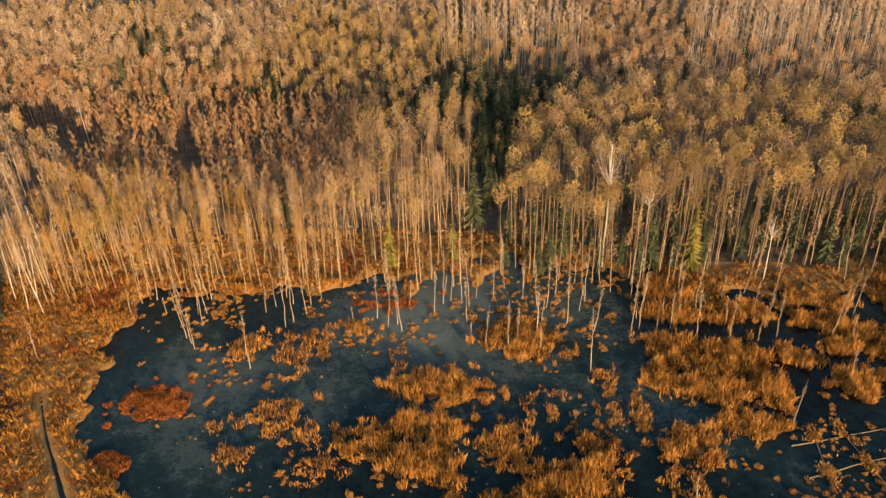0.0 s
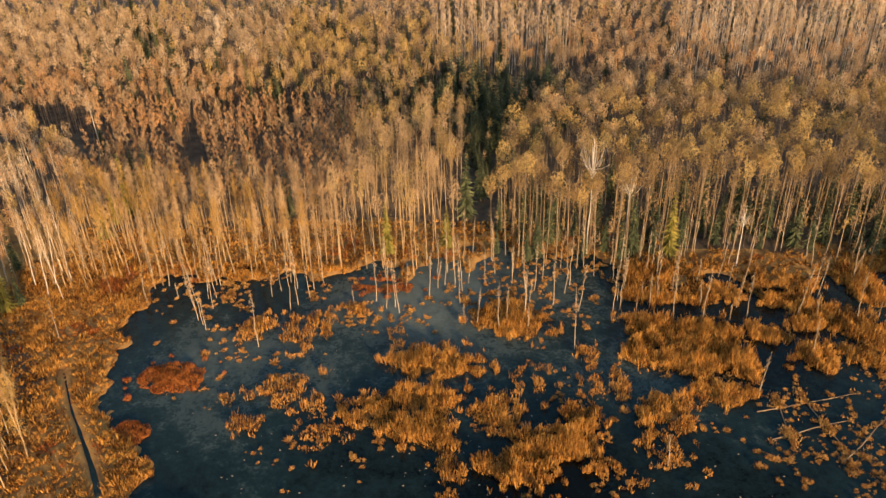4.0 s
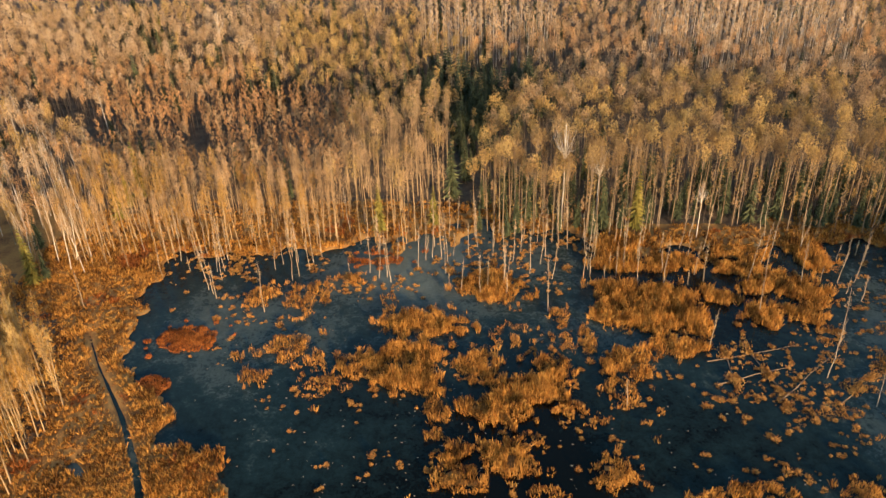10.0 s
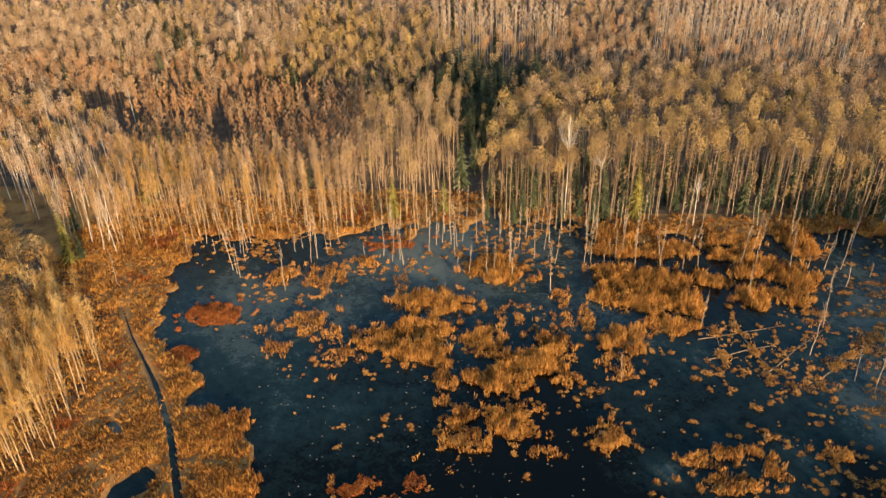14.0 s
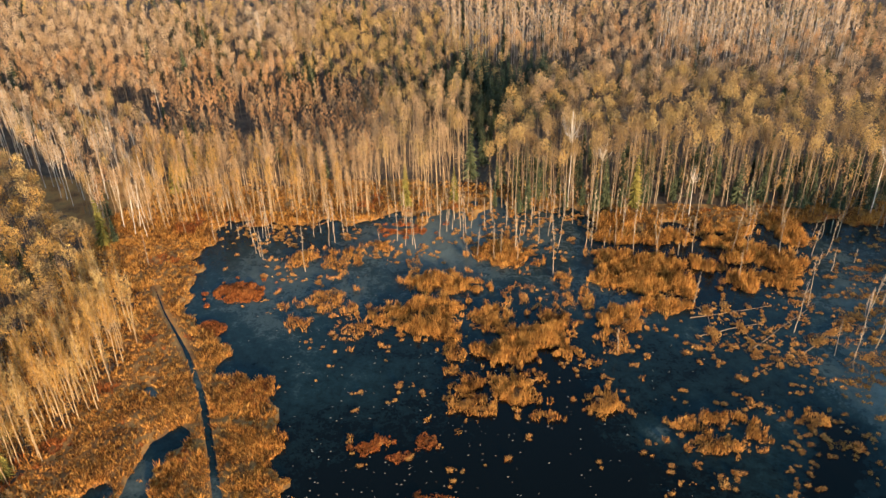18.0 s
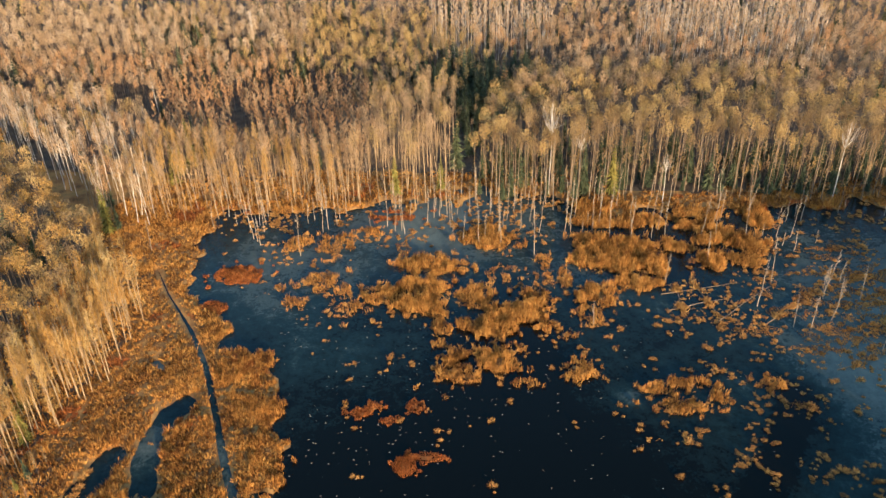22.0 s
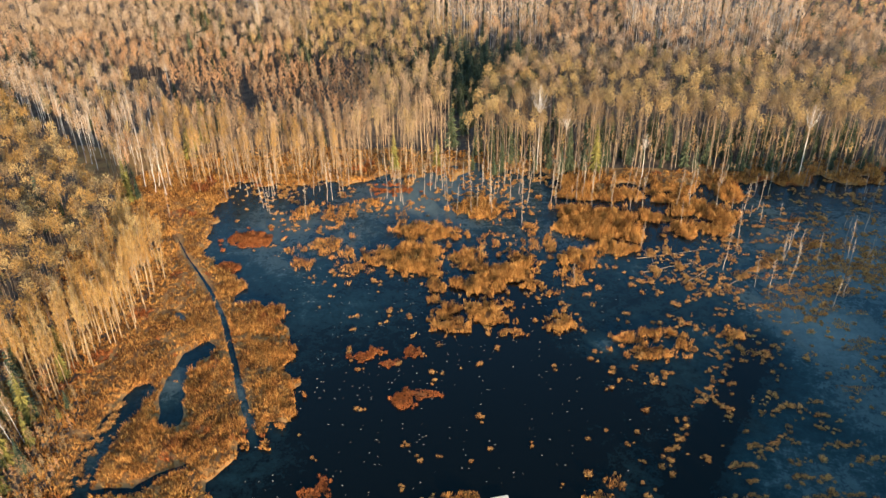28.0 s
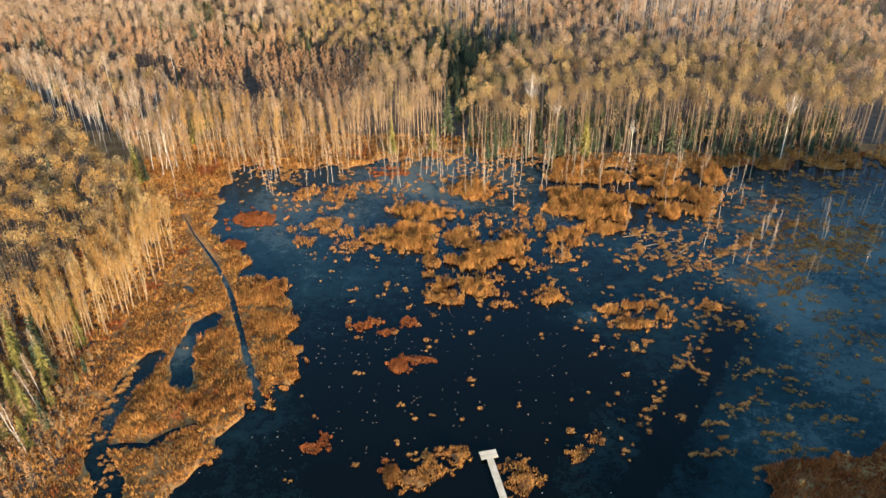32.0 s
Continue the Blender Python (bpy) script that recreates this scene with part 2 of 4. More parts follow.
# ---- the lie of the land ----
NORTH = (
    (-167, 104), (-67.7, 85.8), (-53.6, 82.9), (-44.4, 85.9), (-33, 88.6), (-11.1, 91.9), (4.6, 96.2), (22.1, 97.3), (32.5, 92.5), (48.5, 89),
    (69.8, 90.5), (84.1, 93.8), (106, 96.5), (148.3, 98.5),
)
WEST = (
    (-97.5, -30), (-21.8, -29), (-6.7, -24.5), (-0.7, -24.5), (1.0, -22.5), (2.6, -19.4), (9.4, -19.2), (11.1, -17), (15.2, -15.5), (22, -18), (29.4, -20.3),
    (38.8, -24.2), (39.8, -33.2), (41.1, -34), (46.5, -32.9), (50.4, -36), (52.5, -39.7), (57.3, -41.5), (64.4, -44.4), (72.6, -47.9), (82.7, -46.7), (100, -46.6),
)
DITCH = (
    (-51.6, 63.5), (-46.9, 56), (-43.2, 51.1), (-38.2, 44.3), (-32.4, 34.6), (-27.7, 24.5), (-23.4, 14.9), (-19.8, 7.5), (-17.2, 2.0), (-13, -8), (-8.8, -18.2),
)
# creeks and pools in the marsh: their lines and half widths
CREEKS = (
    (((-32.9, 26.6), (-34.9, 24.3), (-35.5, 18.8), (-34.5, 14.3), (-33.0, 9.5)), 1.9),
    (((-39.8, 15.9), (-40.2, 11.5), (-41.6, 9.1), (-41.4, 4.5), (-41.8, 1.8), (-41.1, -2.3), (-40.2, -6.1), (-38.5, -8.2), (-35.4, -12), (-34, -20)), 1.75),
    (((-39.5, -4.6), (-36.6, -4.2), (-33.1, -4.1), (-31.2, -1.3), (-27.5, 1.0)), 0.75),
    (((-41.6, 36), (-40.2, 35.1)), 1.2),
)


def line_at(rows, k):
    return np.interp(k, [r[0] for r in rows], [r[1] for r in rows])


def line_off(line, x, y):
    """Metres to a line of points."""
    best = np.full(np.shape(x), 99.0)
    for (ax, ay), (bx, by) in zip(line, line[1:]):
        d = (bx - ax) ** 2 + (by - ay) ** 2
        t = np.clip(((x - ax) * (bx - ax) + (y - ay) * (by - ay)) / d, 0, 1)
        best = np.minimum(best, np.hypot(x - ax - t * (bx - ax), y - ay - t * (by - ay)))
    return best


def ditch_off(x, y):
    return line_off(DITCH, x, y)


def dry(x, y):
    """Metres inland of the water's edge, roughly; less than nothing on the water."""
    x, y = np.asarray(x, float), np.asarray(y, float)
    rag = 1.6 * value_noise(x, y, 5.0, 1) + 0.9 * value_noise(x, y, 1.7, 2)
    reach = np.interp(x, (-60, -25, 0, 30, 45, 120), (1.0, 3.0, 6.5, 6.5, 4.0, 5.0))
    north = (y - line_at(NORTH, x)) + 2.0 * rag + reach * value_noise(x, y, 2.6, 5)
    west = (line_at(WEST, y) - x) + 1.6 * rag
    south_east = -2 + (x - 63) * 0.42 - y + 1.5 * rag
    south_east = np.where(x > 55, south_east, -9)
    south = -42 - y + rag
    d = np.maximum(np.maximum(north, west), np.maximum(south_east, south))
    for line, half in CREEKS:
        d = np.minimum(d, line_off(line, x, y) - half + 0.35 * rag)
    return np.minimum(d, (ditch_off(x, y) - np.interp(y, (8, 13, 40, 54, 62), (0.6, 1.3, 1.3, 1.1, 0.2))) * 1.5)


def pool_off(x, y):
    """Less than nothing within a creek or a pool."""
    return np.min([line_off(line, x, y) - half for line, half in CREEKS], 0)


def rise(x, y):
    t = np.clip((np.asarray(y, float) - 190) / 80, 0, 1)
    return 3 * t * t * (3 - 2 * t)


# beds of reed: x, y, half width, half depth, density, height
REEDS_MIDDLE = (
    (-17.5, 59.9, 4.8, 3.9, 0.6, 1.6), (-22.4, 53.4, 2.0, 1.5, 0.6, 1.5), (-18.4, 73.5, 3.8, 5.4, 0.5, 1.5), (-7.0, 56.2, 3.6, 3.2, 0.7, 1.6),
    (1.6, 66.7, 6.0, 3.6, 1, 1.9), (-0.1, 59.6, 4.7, 2.9, 1, 1.9), (-0.1, 53.8, 4.1, 2.4, 1, 2.0), (9.7, 56.6, 3.3, 2.8, 0.95, 1.8),
    (20.2, 56.9, 2.8, 3.0, 1, 1.9), (17.4, 52.2, 5.0, 3.4, 1, 1.9), (11.6, 47.7, 5.3, 2.8, 1, 1.9), (4.3, 48.0, 1.5, 3.1, 0.7, 1.6),
    (4.3, 42.7, 1.4, 0.8, 0.7, 1.5), (7.2, 39.5, 1.5, 1.6, 0.8, 1.6), (13.9, 40.3, 3.2, 2.5, 0.8, 1.6),
)
REEDS_BACK = (
    (11.7, 77.2, 5.3, 4.3, 1, 1.8), (15.9, 63.9, 3.8, 2.9, 0.45, 1.2), (26.6, 63.5, 1.2, 2.7, 0.7, 1.5), (-11.6, 79.8, 3.4, 1.5, 0.8, 1.5),
    (22.8, 47.8, 1.5, 1.5, 0.8, 1.5), (25.5, 46.2, 2.0, 0.8, 0.7, 1.4), (34.1, 89.7, 3.5, 3.0, 0.8, 1.8), (8.7, 35.2, 3.7, 2.9, 0.8, 1.6),
    (14.0, 38.5, 3.3, 3.1, 0.8, 1.6), (18.4, 33.4, 2.4, 0.8, 0.6, 1.4), (27.5, 36.8, 2.9, 2.5, 0.8, 1.6), (7.1, 38.8, 1.9, 1.6, 0.8, 1.5),
    (30.3, 51.7, 2.5, 3.2, 0.6, 1.4), (1.7, 54.4, 2.2, 4.3, 0.6, 1.5),
)
REEDS_EAST = (
    (32.7, 77.0, 4.3, 2.6, 1, 2.2), (39.3, 74.4, 4.9, 3.7, 1, 2.2), (31.8, 70.2, 3.9, 3.3, 1, 2.1), (38.1, 67.8, 4.0, 2.6, 1, 2.1),
    (43.5, 67.7, 2.5, 3.9, 1, 2.2), (31.7, 84.5, 3.2, 1.8, 1, 2.1), (38.1, 83.6, 5.6, 1.6, 0.9, 2.1), (31.8, 58.1, 3.6, 3.5, 0.9, 1.9),
    (40.5, 62.0, 3.6, 2.5, 0.9, 1.8), (54.3, 83.6, 4.4, 2.2, 1, 2.1), (49.2, 75.4, 2.5, 2.3, 1, 2.0), (55.0, 77.4, 2.8, 2.1, 0.9, 2.0),
    (61.3, 78.0, 3.7, 3.9, 1, 2.2), (67.9, 87.5, 2.8, 5.5, 1, 2.2), (54.6, 70.4, 2.7, 3.2, 1, 2.1),
)
REEDS_SOUTH = (
    (60.5, 70.5, 3.0, 2.7, 1, 2.0), (64.8, 75.0, 1.7, 2.8, 0.9, 2.0), (38.3, 32.8, 2.1, 1.5, 0.9, 1.5), (43.3, 34.4, 3.1, 1.2, 0.9, 1.5),
    (41.5, 29.0, 4.7, 1.4, 0.95, 1.5), (47.5, 32.0, 1.3, 2.2, 0.9, 1.4), (56.2, 34.9, 2.5, 1.8, 0.8, 1.2), (30.1, -1.4, 1.1, 0.8, 0.8, 1.2),
    (32.3, 1.2, 0.9, 0.8, 0.8, 1.0), (5.9, -8.4, 2.2, 1.6, 0.7, 1.1), (8.6, -5.7, 1.6, 1.9, 0.8, 1.1), (11.9, -3.9, 1.8, 2.0, 0.8, 1.1),
    (21.5, -7.0, 2.8, 2.7, 0.7, 1.0), (3.0, -7.0, 1.1, 1.5, 0.9, 1.0), (29.4, -1.9, 1.1, 1.2, 0.8, 1.0),
)
REEDS_MARSH = (
    (-26.5, 34.2, 5.3, 4.8, 1, 1.7), (-22.7, 25.6, 4.0, 4.3, 1, 1.7), (-19.9, 18.4, 3.1, 3.4, 1, 1.7), (-17.8, 13.9, 3.0, 3.7, 1, 1.7),
    (-29.7, 17.3, 3.1, 5.3, 1, 1.8), (-25.6, 7.3, 4.9, 4.2, 1, 1.8), (-27.4, 4.8, 4.2, 2.7, 1, 1.8), (-34.3, 5.2, 3.8, 4.5, 0.9, 1.7),
    (-27.8, -2.3, 2.7, 2.5, 1, 1.7), (-34.4, -1.0, 3.4, 1.5, 0.9, 1.6), (-25.2, -5.2, 2.8, 1.4, 1, 1.6), (-33.1, -7.0, 3.1, 1.2, 0.9, 1.6),
    (-42.2, 20.4, 4.7, 4.4, 0.7, 1.3), (-41.0, 31.3, 5.0, 5.1, 0.6, 1.2), (-34.6, 43.8, 2.2, 2.3, 0.9, 1.3),
)
REEDS_REST = (
    (-26.7, 74.1, 3, 3.1, 0.6, 1.5), (-8.7, 56.1, 4.1, 3.2, 0.4, 1.4), (23, 63.1, 2.3, 2.2, 0.45, 1.2), (-13.3, 51.6, 3, 2.2, 0.35, 1.2), (45, 86.5, 4.5, 2.6, 0.9, 1.9),
    (56, 89, 5.5, 2.4, 0.9, 2.0), (37, 91.5, 4.5, 2.4, 0.9, 1.9), (22.5, 69.5, 1.2, 2.2, 0.6, 1.3), (-25.5, 58.5, 2.2, 1.3, 0.4, 1.0), (-5, 73.5, 1.2, 1.6, 0.5, 1.1),
    (36.5, 73, 6.5, 5.5, 0.7, 1.9), (36, 86, 7, 3.5, 0.55, 1.8), (-36, 33, 3.2, 6.5, 0.8, 1.3), (-46, 9, 3.0, 4.5, 0.5, 1.0), (-30.5, 28, 1.8, 3.4, 0.8, 1.4), (-37.5, 12, 1.6, 3, 0.7, 1.3),
)
REEDS = REEDS_MIDDLE + REEDS_BACK + REEDS_EAST + REEDS_SOUTH + REEDS_MARSH + REEDS_REST
RED_BEDS = (
    (-35.4, 62.4, 5, 3.4, 1, 0.9), (-36.8, 51.4, 2.5, 2.4, 1, 0.8), (-4.4, 27.2, 1.3, 0.9, 0.9, 0.7), (-6.1, 25.9, 1.7, 0.9, 0.9, 0.7), (1.8, 27.7, 1.5, 1.4, 0.8, 0.7),
    (-1.9, 24.4, 1.4, 0.8, 0.9, 0.6), (1.5, 15.9, 1.6, 1.9, 1, 0.8), (4.2, 17.5, 2.9, 0.9, 0.9, 0.7), (-8.9, -3.1, 1.6, 0.9, 0.9, 0.8), (3, -6.6, 1.1, 1.6, 0.9, 0.9),
    (-7.5, -1.2, 0.7, 1.4, 0.9, 0.8), (-8.6, 85.9, 4.9, 2.1, 0.7, 1),
)


def bed_off(bed, x, y):
    """1 in the middle of a bed, 0 at its ragged edge."""
    cx, cy, rx, ry = bed[:4]
    r = np.hypot((x - cx) / rx, (y - cy) / ry)
    rag = 0.4 if bed[5] < 0.95 else 1.0
    return 1.02 - r + rag * (0.34 * value_noise(x, y, 2.4, 7) + 0.30 * value_noise(x, y, 0.9, 8))


FRONT = (
    (7.8, 95.1), (13.2, 92.7), (29.7, 91.9), (38.3, 95.5), (49.9, 96.8), (72.2, 94.7), (88.6, 95.7), (122.4, 98.4),
)
WOOD_W = (
    (-98.8, -53), (2.6, -52), (10.5, -51.5), (20.8, -48.5), (30.4, -46.6), (45.4, -46.8), (63.5, -52.4), (74.3, -64.5), (85, -77.3),
    (97.9, -91.1), (109.6, -104.8), (137.9, -148.4),
)


def wooded(x, y):
    """Where leaf litter under the trees takes over from the marsh."""
    rag = 2.5 * value_noise(x, y, 6.0, 35)
    north = y - line_at(NORTH, x) - np.interp(x, (-60, -10, 10, 60), (17, 15, 8, 9)) + rag
    west = line_at(WOOD_W, y) - x - 3 + rag
    corner = (x < -44.5 - 0.25 * np.clip(y, -3, 20) + rag) & (y < 14)
    return (np.maximum(north, west) > 0) | corner


def build_ground():
    xs = np.concatenate([[-3000, -900, -400, -240], np.arange(-165, -60, 3.0), np.arange(-60, -8, 0.55), np.arange(-8, 130, 1.0), np.arange(130, 200, 4.0), [260, 420, 900, 3000]])
    ys = np.concatenate([[-3000, -900, -300, -120], np.arange(-60, -20, 2.0), np.arange(-20, 66, 0.7), np.arange(66, 116, 1.0), np.arange(116, 260, 4.0), [320, 500, 1000, 3000]])
    x, y = np.meshgrid(xs, ys)
    d = dry(x, y)
    z = np.clip(d * 0.22, -0.7, 0.42) + np.clip(d, 0, 1) * (0.16 * value_noise(x, y, 1.3, 3) + 0.10 * value_noise(x, y, 0.8, 4))
    for bed in REEDS + RED_BEDS:
        if bed[4] < 0.65:
            continue
        near = (np.abs(x - bed[0]) < bed[2] * 1.6) & (np.abs(y - bed[1]) < bed[3] * 1.6) & (ditch_off(x, y) > 0.9)
        z[near] = np.maximum(z[near], np.clip(bed_off(bed, x[near], y[near]) * 0.8 - 0.36, -0.7, 0.02))
    z += rise(x, y)
    v = np.stack([x, y, z], 2).reshape(-1, 3)
    w = len(xs)
    i = (np.arange(len(ys) - 1)[:, None] * w + np.arange(w - 1)).reshape(-1, 1)
    floor = wooded((x[:-1, :-1] + x[1:, 1:]) / 2, (y[:-1, :-1] + y[1:, 1:]) / 2).ravel().astype(int)
    me = mesh("ground", v, i + [0, 1, w + 1, w], [GROUND, LITTER], floor)
    tagged(new("ground", me), "brown marsh ground with moss, peat and dead grass", "ground", kind="structure")


def build_ditch_banks():
    """A low bank of peat along either side of the ditch."""
    pts = np.array([p for p in DITCH if p[1] > 7.0], float)
    k = np.arange(len(pts))
    t = np.linspace(0, len(pts) - 1, 90)
    line = np.stack([np.interp(t, k, pts[:, 0]), np.interp(t, k, pts[:, 1])], 1)
    for _ in range(6):
        line[1:-1] = (line[:-2] + 2 * line[1:-1] + line[2:]) / 4
    along = np.gradient(line, axis=0)
    along /= np.linalg.norm(along, axis=1)[:, None]
    out = np.stack([-along[:, 1], along[:, 0]], 1)
    line, out = line[line[:, 1] > 10.5], out[line[:, 1] > 10.5]
    inner = np.interp(line[:, 1], (15, 38, 48, 57), (0.52, 0.40, 0.2, 0.04))
    for side in (-1, 1):
        rows = []
        for off, z in ((0.0, -0.12), (0.14, 0.10), (0.6, 0.26), (1.5, 0.30), (2.2, -0.2)):
            wide = (inner + off) + (0.10 * value_noise(line[:, 0], line[:, 1], 1.1, 36) if off else 0)
            high = z + (0.06 * value_noise(line[:, 0] + side * off, line[:, 1], 0.9, 37) if z > 0 else 0)
            rows.append(np.stack([line[:, 0] + out[:, 0] * wide * side, line[:, 1] + out[:, 1] * wide * side, high + 0 * wide], 1))
        v = np.stack(rows, 1).reshape(-1, 3)
        w = len(rows)
        i = (np.arange(len(line) - 1)[:, None] * w + np.arange(w - 1)).reshape(-1, 1)
        tagged(new("ditch_bank", mesh("ditch_bank", v, i + [0, 1, w + 1, w][::side], [GROUND])), "low grassy peat bank of the straight ditch", "bank", kind="structure")


def build_water():
    v = [(-75, -70, 0), (170, -70, 0), (170, 112, 0), (-75, 112, 0)]
    tagged(new("water", mesh("water", v, [(0, 1, 2, 3)], [WATER])), "dark still lake water with thin cloudy ice", "water", kind="structure")


def ground_z(x, y):
    return float(np.clip(dry(x, y) * 0.22, -0.7, 0.42) + rise(x, y))


build_ground()
build_ditch_banks()
build_water()


# ---- trees ----
def tree_arrays(seed, h, base, spread, limbs, twigs, r=0.14, twig=(0.7, 0.12), sides=6, lean=0.03, lumps=7, k=6, skirt=0, fan=False, limb=0.28, shell=0.1):
    """A bare tree: its trunk with limbs, and the haze of twigs that makes its rounded, lumpy crown above base * h."""
    g = np.random.default_rng(seed)
    t = np.linspace(0, 1, k)
    bend = np.cumsum(g.normal(0, lean, (k, 2)), 0) * h * 0.25
    bend -= bend[0]
    pts = np.stack([bend[:, 0], bend[:, 1], t * h * 0.97 - 0.3 * (t == 0)], 1)
    wood = [tube(pts, r * (1 - 0.86 * t) + 0.012, sides)]
    half = h * (1 - base) / 2
    mid = np.array([bend[-2, 0], bend[-2, 1], h - half])
    # the crown is a rounded head of lumps that fans out from the upper trunk
    foot = np.array([mid[0], mid[1], h - 2.3 * half])
    lump = []
    for i in range(lumps):
        a, w = i * 2.4 + g.uniform(-0.4, 0.4), -0.55 + 1.5 * (i + 0.5) / lumps
        out = spread * 0.62 * math.sqrt(max(0.05, 1 - w * w)) * g.uniform(0.75, 1.15)
        lump.append((mid[0] + math.cos(a) * out, mid[1] + math.sin(a) * out, mid[2] + w * half * 0.72, spread * g.uniform(0.38, 0.55)))
    lump.append((mid[0], mid[1], mid[2] + half * 0.1, spread * 0.55))
    lump = np.array(lump)
    for i in range(limbs):
        to = lump[i % len(lump), :3] + g.normal(0, 0.2 * spread, 3)
        u = max(base * 0.9, min(0.95, to[2] / h - 0.10 - 0.08 * g.uniform()))
        if fan:
            u = base * g.uniform(0.93, 1.08)
        p0 = np.array([np.interp(u, t, pts[:, 0]), np.interp(u, t, pts[:, 1]), u * h * 0.97])
        p1 = (p0 + to) / 2 - [0, 0, 0.12 * np.linalg.norm(to - p0)]
        wood.append(tube([p0, p1, to], [r * limb, r * limb * 0.6, 0.01], 3))
    pick = g.integers(0, len(lump), twigs)
    n = g.normal(size=(twigs, 3))
    n /= np.linalg.norm(n, axis=1)[:, None]
    start = lump[pick, :3] + n * (lump[pick, 3] * g.uniform(shell, 1, twigs) ** 0.45)[:, None] * [1, 1, min(half / spread, 1.7) * 0.4 + 0.6]
    away = start - foot
    way = 0.8 * away / (np.linalg.norm(away, axis=1)[:, None] + 1e-9) + n * (1.2 if shell > 0.4 else 0.3) + g.normal(0, 0.35, (twigs, 3))
    way *= (twig[0] * g.uniform(0.6, 1.3, twigs) / (np.linalg.norm(way, axis=1) + 1e-9))[:, None]
    start, width = start - way * 0.4, twig[1] * g.uniform(0.6, 1.4, twigs)
    if skirt:
        u, a = g.uniform(0.22, base + 0.05, skirt), g.uniform(0, 6.28, skirt)
        out = g.uniform(0.1, 0.55, skirt) * spread
        low = np.stack([np.interp(u, t, pts[:, 0]) + np.cos(a) * out, np.interp(u, t, pts[:, 1]) + np.sin(a) * out, u * h], 1)
        aside = np.stack([np.cos(a), np.sin(a), g.uniform(-0.3, 0.9, skirt)], 1) * (twig[0] * g.uniform(0.7, 1.5, skirt))[:, None]
        start, way, width = np.concatenate([start, low]), np.concatenate([way, aside]), np.concatenate([width, np.full(skirt, twig[1] * 0.8)])
    return join(wood), slivers(start, way, width, g)


def spruce_arrays(seed, h, spread, levels=16, around=9):
    g = np.random.default_rng(seed)
    trunk = tube([(0, 0, -0.3), (0.03, 0, h * 0.5), (0, 0, h * 0.98)], [0.17, 0.1, 0.015], 6)
    starts, ways, widths = [], [], []
    for i in range(levels):
        u = 0.12 + 0.86 * i / levels
        for j in range(around):
            a = j * 2 * math.pi / around + i * 1.1 + g.uniform(-0.25, 0.25)
            size = spread * (1 - u) ** 0.85 * g.uniform(0.75, 1.2) + 0.15
            drop = g.uniform(-0.55, -0.2)
            for side in (-0.35, 0, 0.35):
                starts.append((0, 0, u * h + g.uniform(-0.1, 0.1)))
                ways.append((math.cos(a + side) * size * (1 - abs(side)), math.sin(a + side) * size * (1 - abs(side)), drop * size + abs(side) * 0.2))
                widths.append(0.28 * size + 0.12)
    return trunk, slivers(np.array(starts), np.array(ways), np.array(widths), g)


ALDERS = [tree_arrays(10 + i, h, 0.72, 1.5, 12, 720, 0.095, (0.34, 0.092), 6, 0.016, 8, 6, 80, True, 0.28, 0.6) for i, h in enumerate((19, 20.5, 18, 21, 19.5))]
ALDERS_BEHIND = [tree_arrays(15 + i, h, 0.74, 1.5, 2, 430, 0.09, (0.35, 0.12), 3, 0.016, 7, 4, 0, False, 0.28, 0.6) for i, h in enumerate((19, 20.5, 18, 20))]
OPEN = [tree_arrays(20 + i, h, 0.66, 1.5, 14, 500, 0.095, (0.42, 0.066), 6, 0.016, 8, 6, 70, True, 0.28, 0.45) for i, h in enumerate((19, 20.5, 21, 18))]
THIN = [tree_arrays(30 + i, h, 0.44, 0.85, 8, 260, 0.078, (0.8, 0.042), 5, 0.025, 13, 6, 60) for i, h in enumerate((14, 15.5, 13, 16, 14.5))]
EDGE = [tree_arrays(35 + i, h, 0.36, 0.85, 8, 380, 0.085, (0.8, 0.042), 5, 0.02, 15, 6, 70) for i, h in enumerate((14.5, 16, 13.5, 15))]
YOUNG = [tree_arrays(50 + i, h, 0.40, 0.68, 1, 190, 0.04, (0.6, 0.058), 3, 0.03, 6, 4) for i, h in enumerate((9.5, 11, 10.2, 12))]
SHADERS = [tree_arrays(65 + i, 24, 0.5, 2.3, 1, 170, 0.15, (1.4, 0.32), 3, 0.03, 6, 4) for i in range(2)]
WILLOWS = [tree_arrays(60 + i, h, 0.70, 1.35, 1, 380, 0.08, (0.36, 0.10), 3, 0.03, 9, 4, 0, False, 0.28, 0.55) for i, h in enumerate((13, 14.5, 13.8, 12.5))]
LOW = [tree_arrays(70 + i, h, 0.58, 0.95, 1, 190, 0.05, (0.36, 0.115), 3, 0.03, 6, 4, 0, False, 0.28, 0.55) for i, h in enumerate((10.5, 12, 11, 13))]
FAR = [tree_arrays(80 + i, h, 0.66, 1.15, 1, 210, 0.06, (0.38, 0.13), 3, 0.03, 7, 4, 0, False, 0.28, 0.55) for i, h in enumerate((14, 15.5, 13, 16.5))]
FARTHER = [tree_arrays(85 + i, h, 0.58, 1.15, 0, 130, 0.06, (0.45, 0.17), 3, 0.03, 6, 3, 0, False, 0.28, 0.45) for i, h in enumerate((14, 15.5, 13, 16))]
BIRCHES = [tree_arrays(90 + i, h, 0.52, 1.15, 5, 340, 0.09, (0.45, 0.085), 4, 0.03, 9, 6, 0, False, 0.28, 0.45) for i, h in enumerate((15, 16.5, 14))]
TALL = [tree_arrays(95 + i, h, 0.45, 0.85, 1, 130, 0.11, (0.9, 0.09), 3, 0.02, 6, 3) for i, h in enumerate((17, 19, 16))]
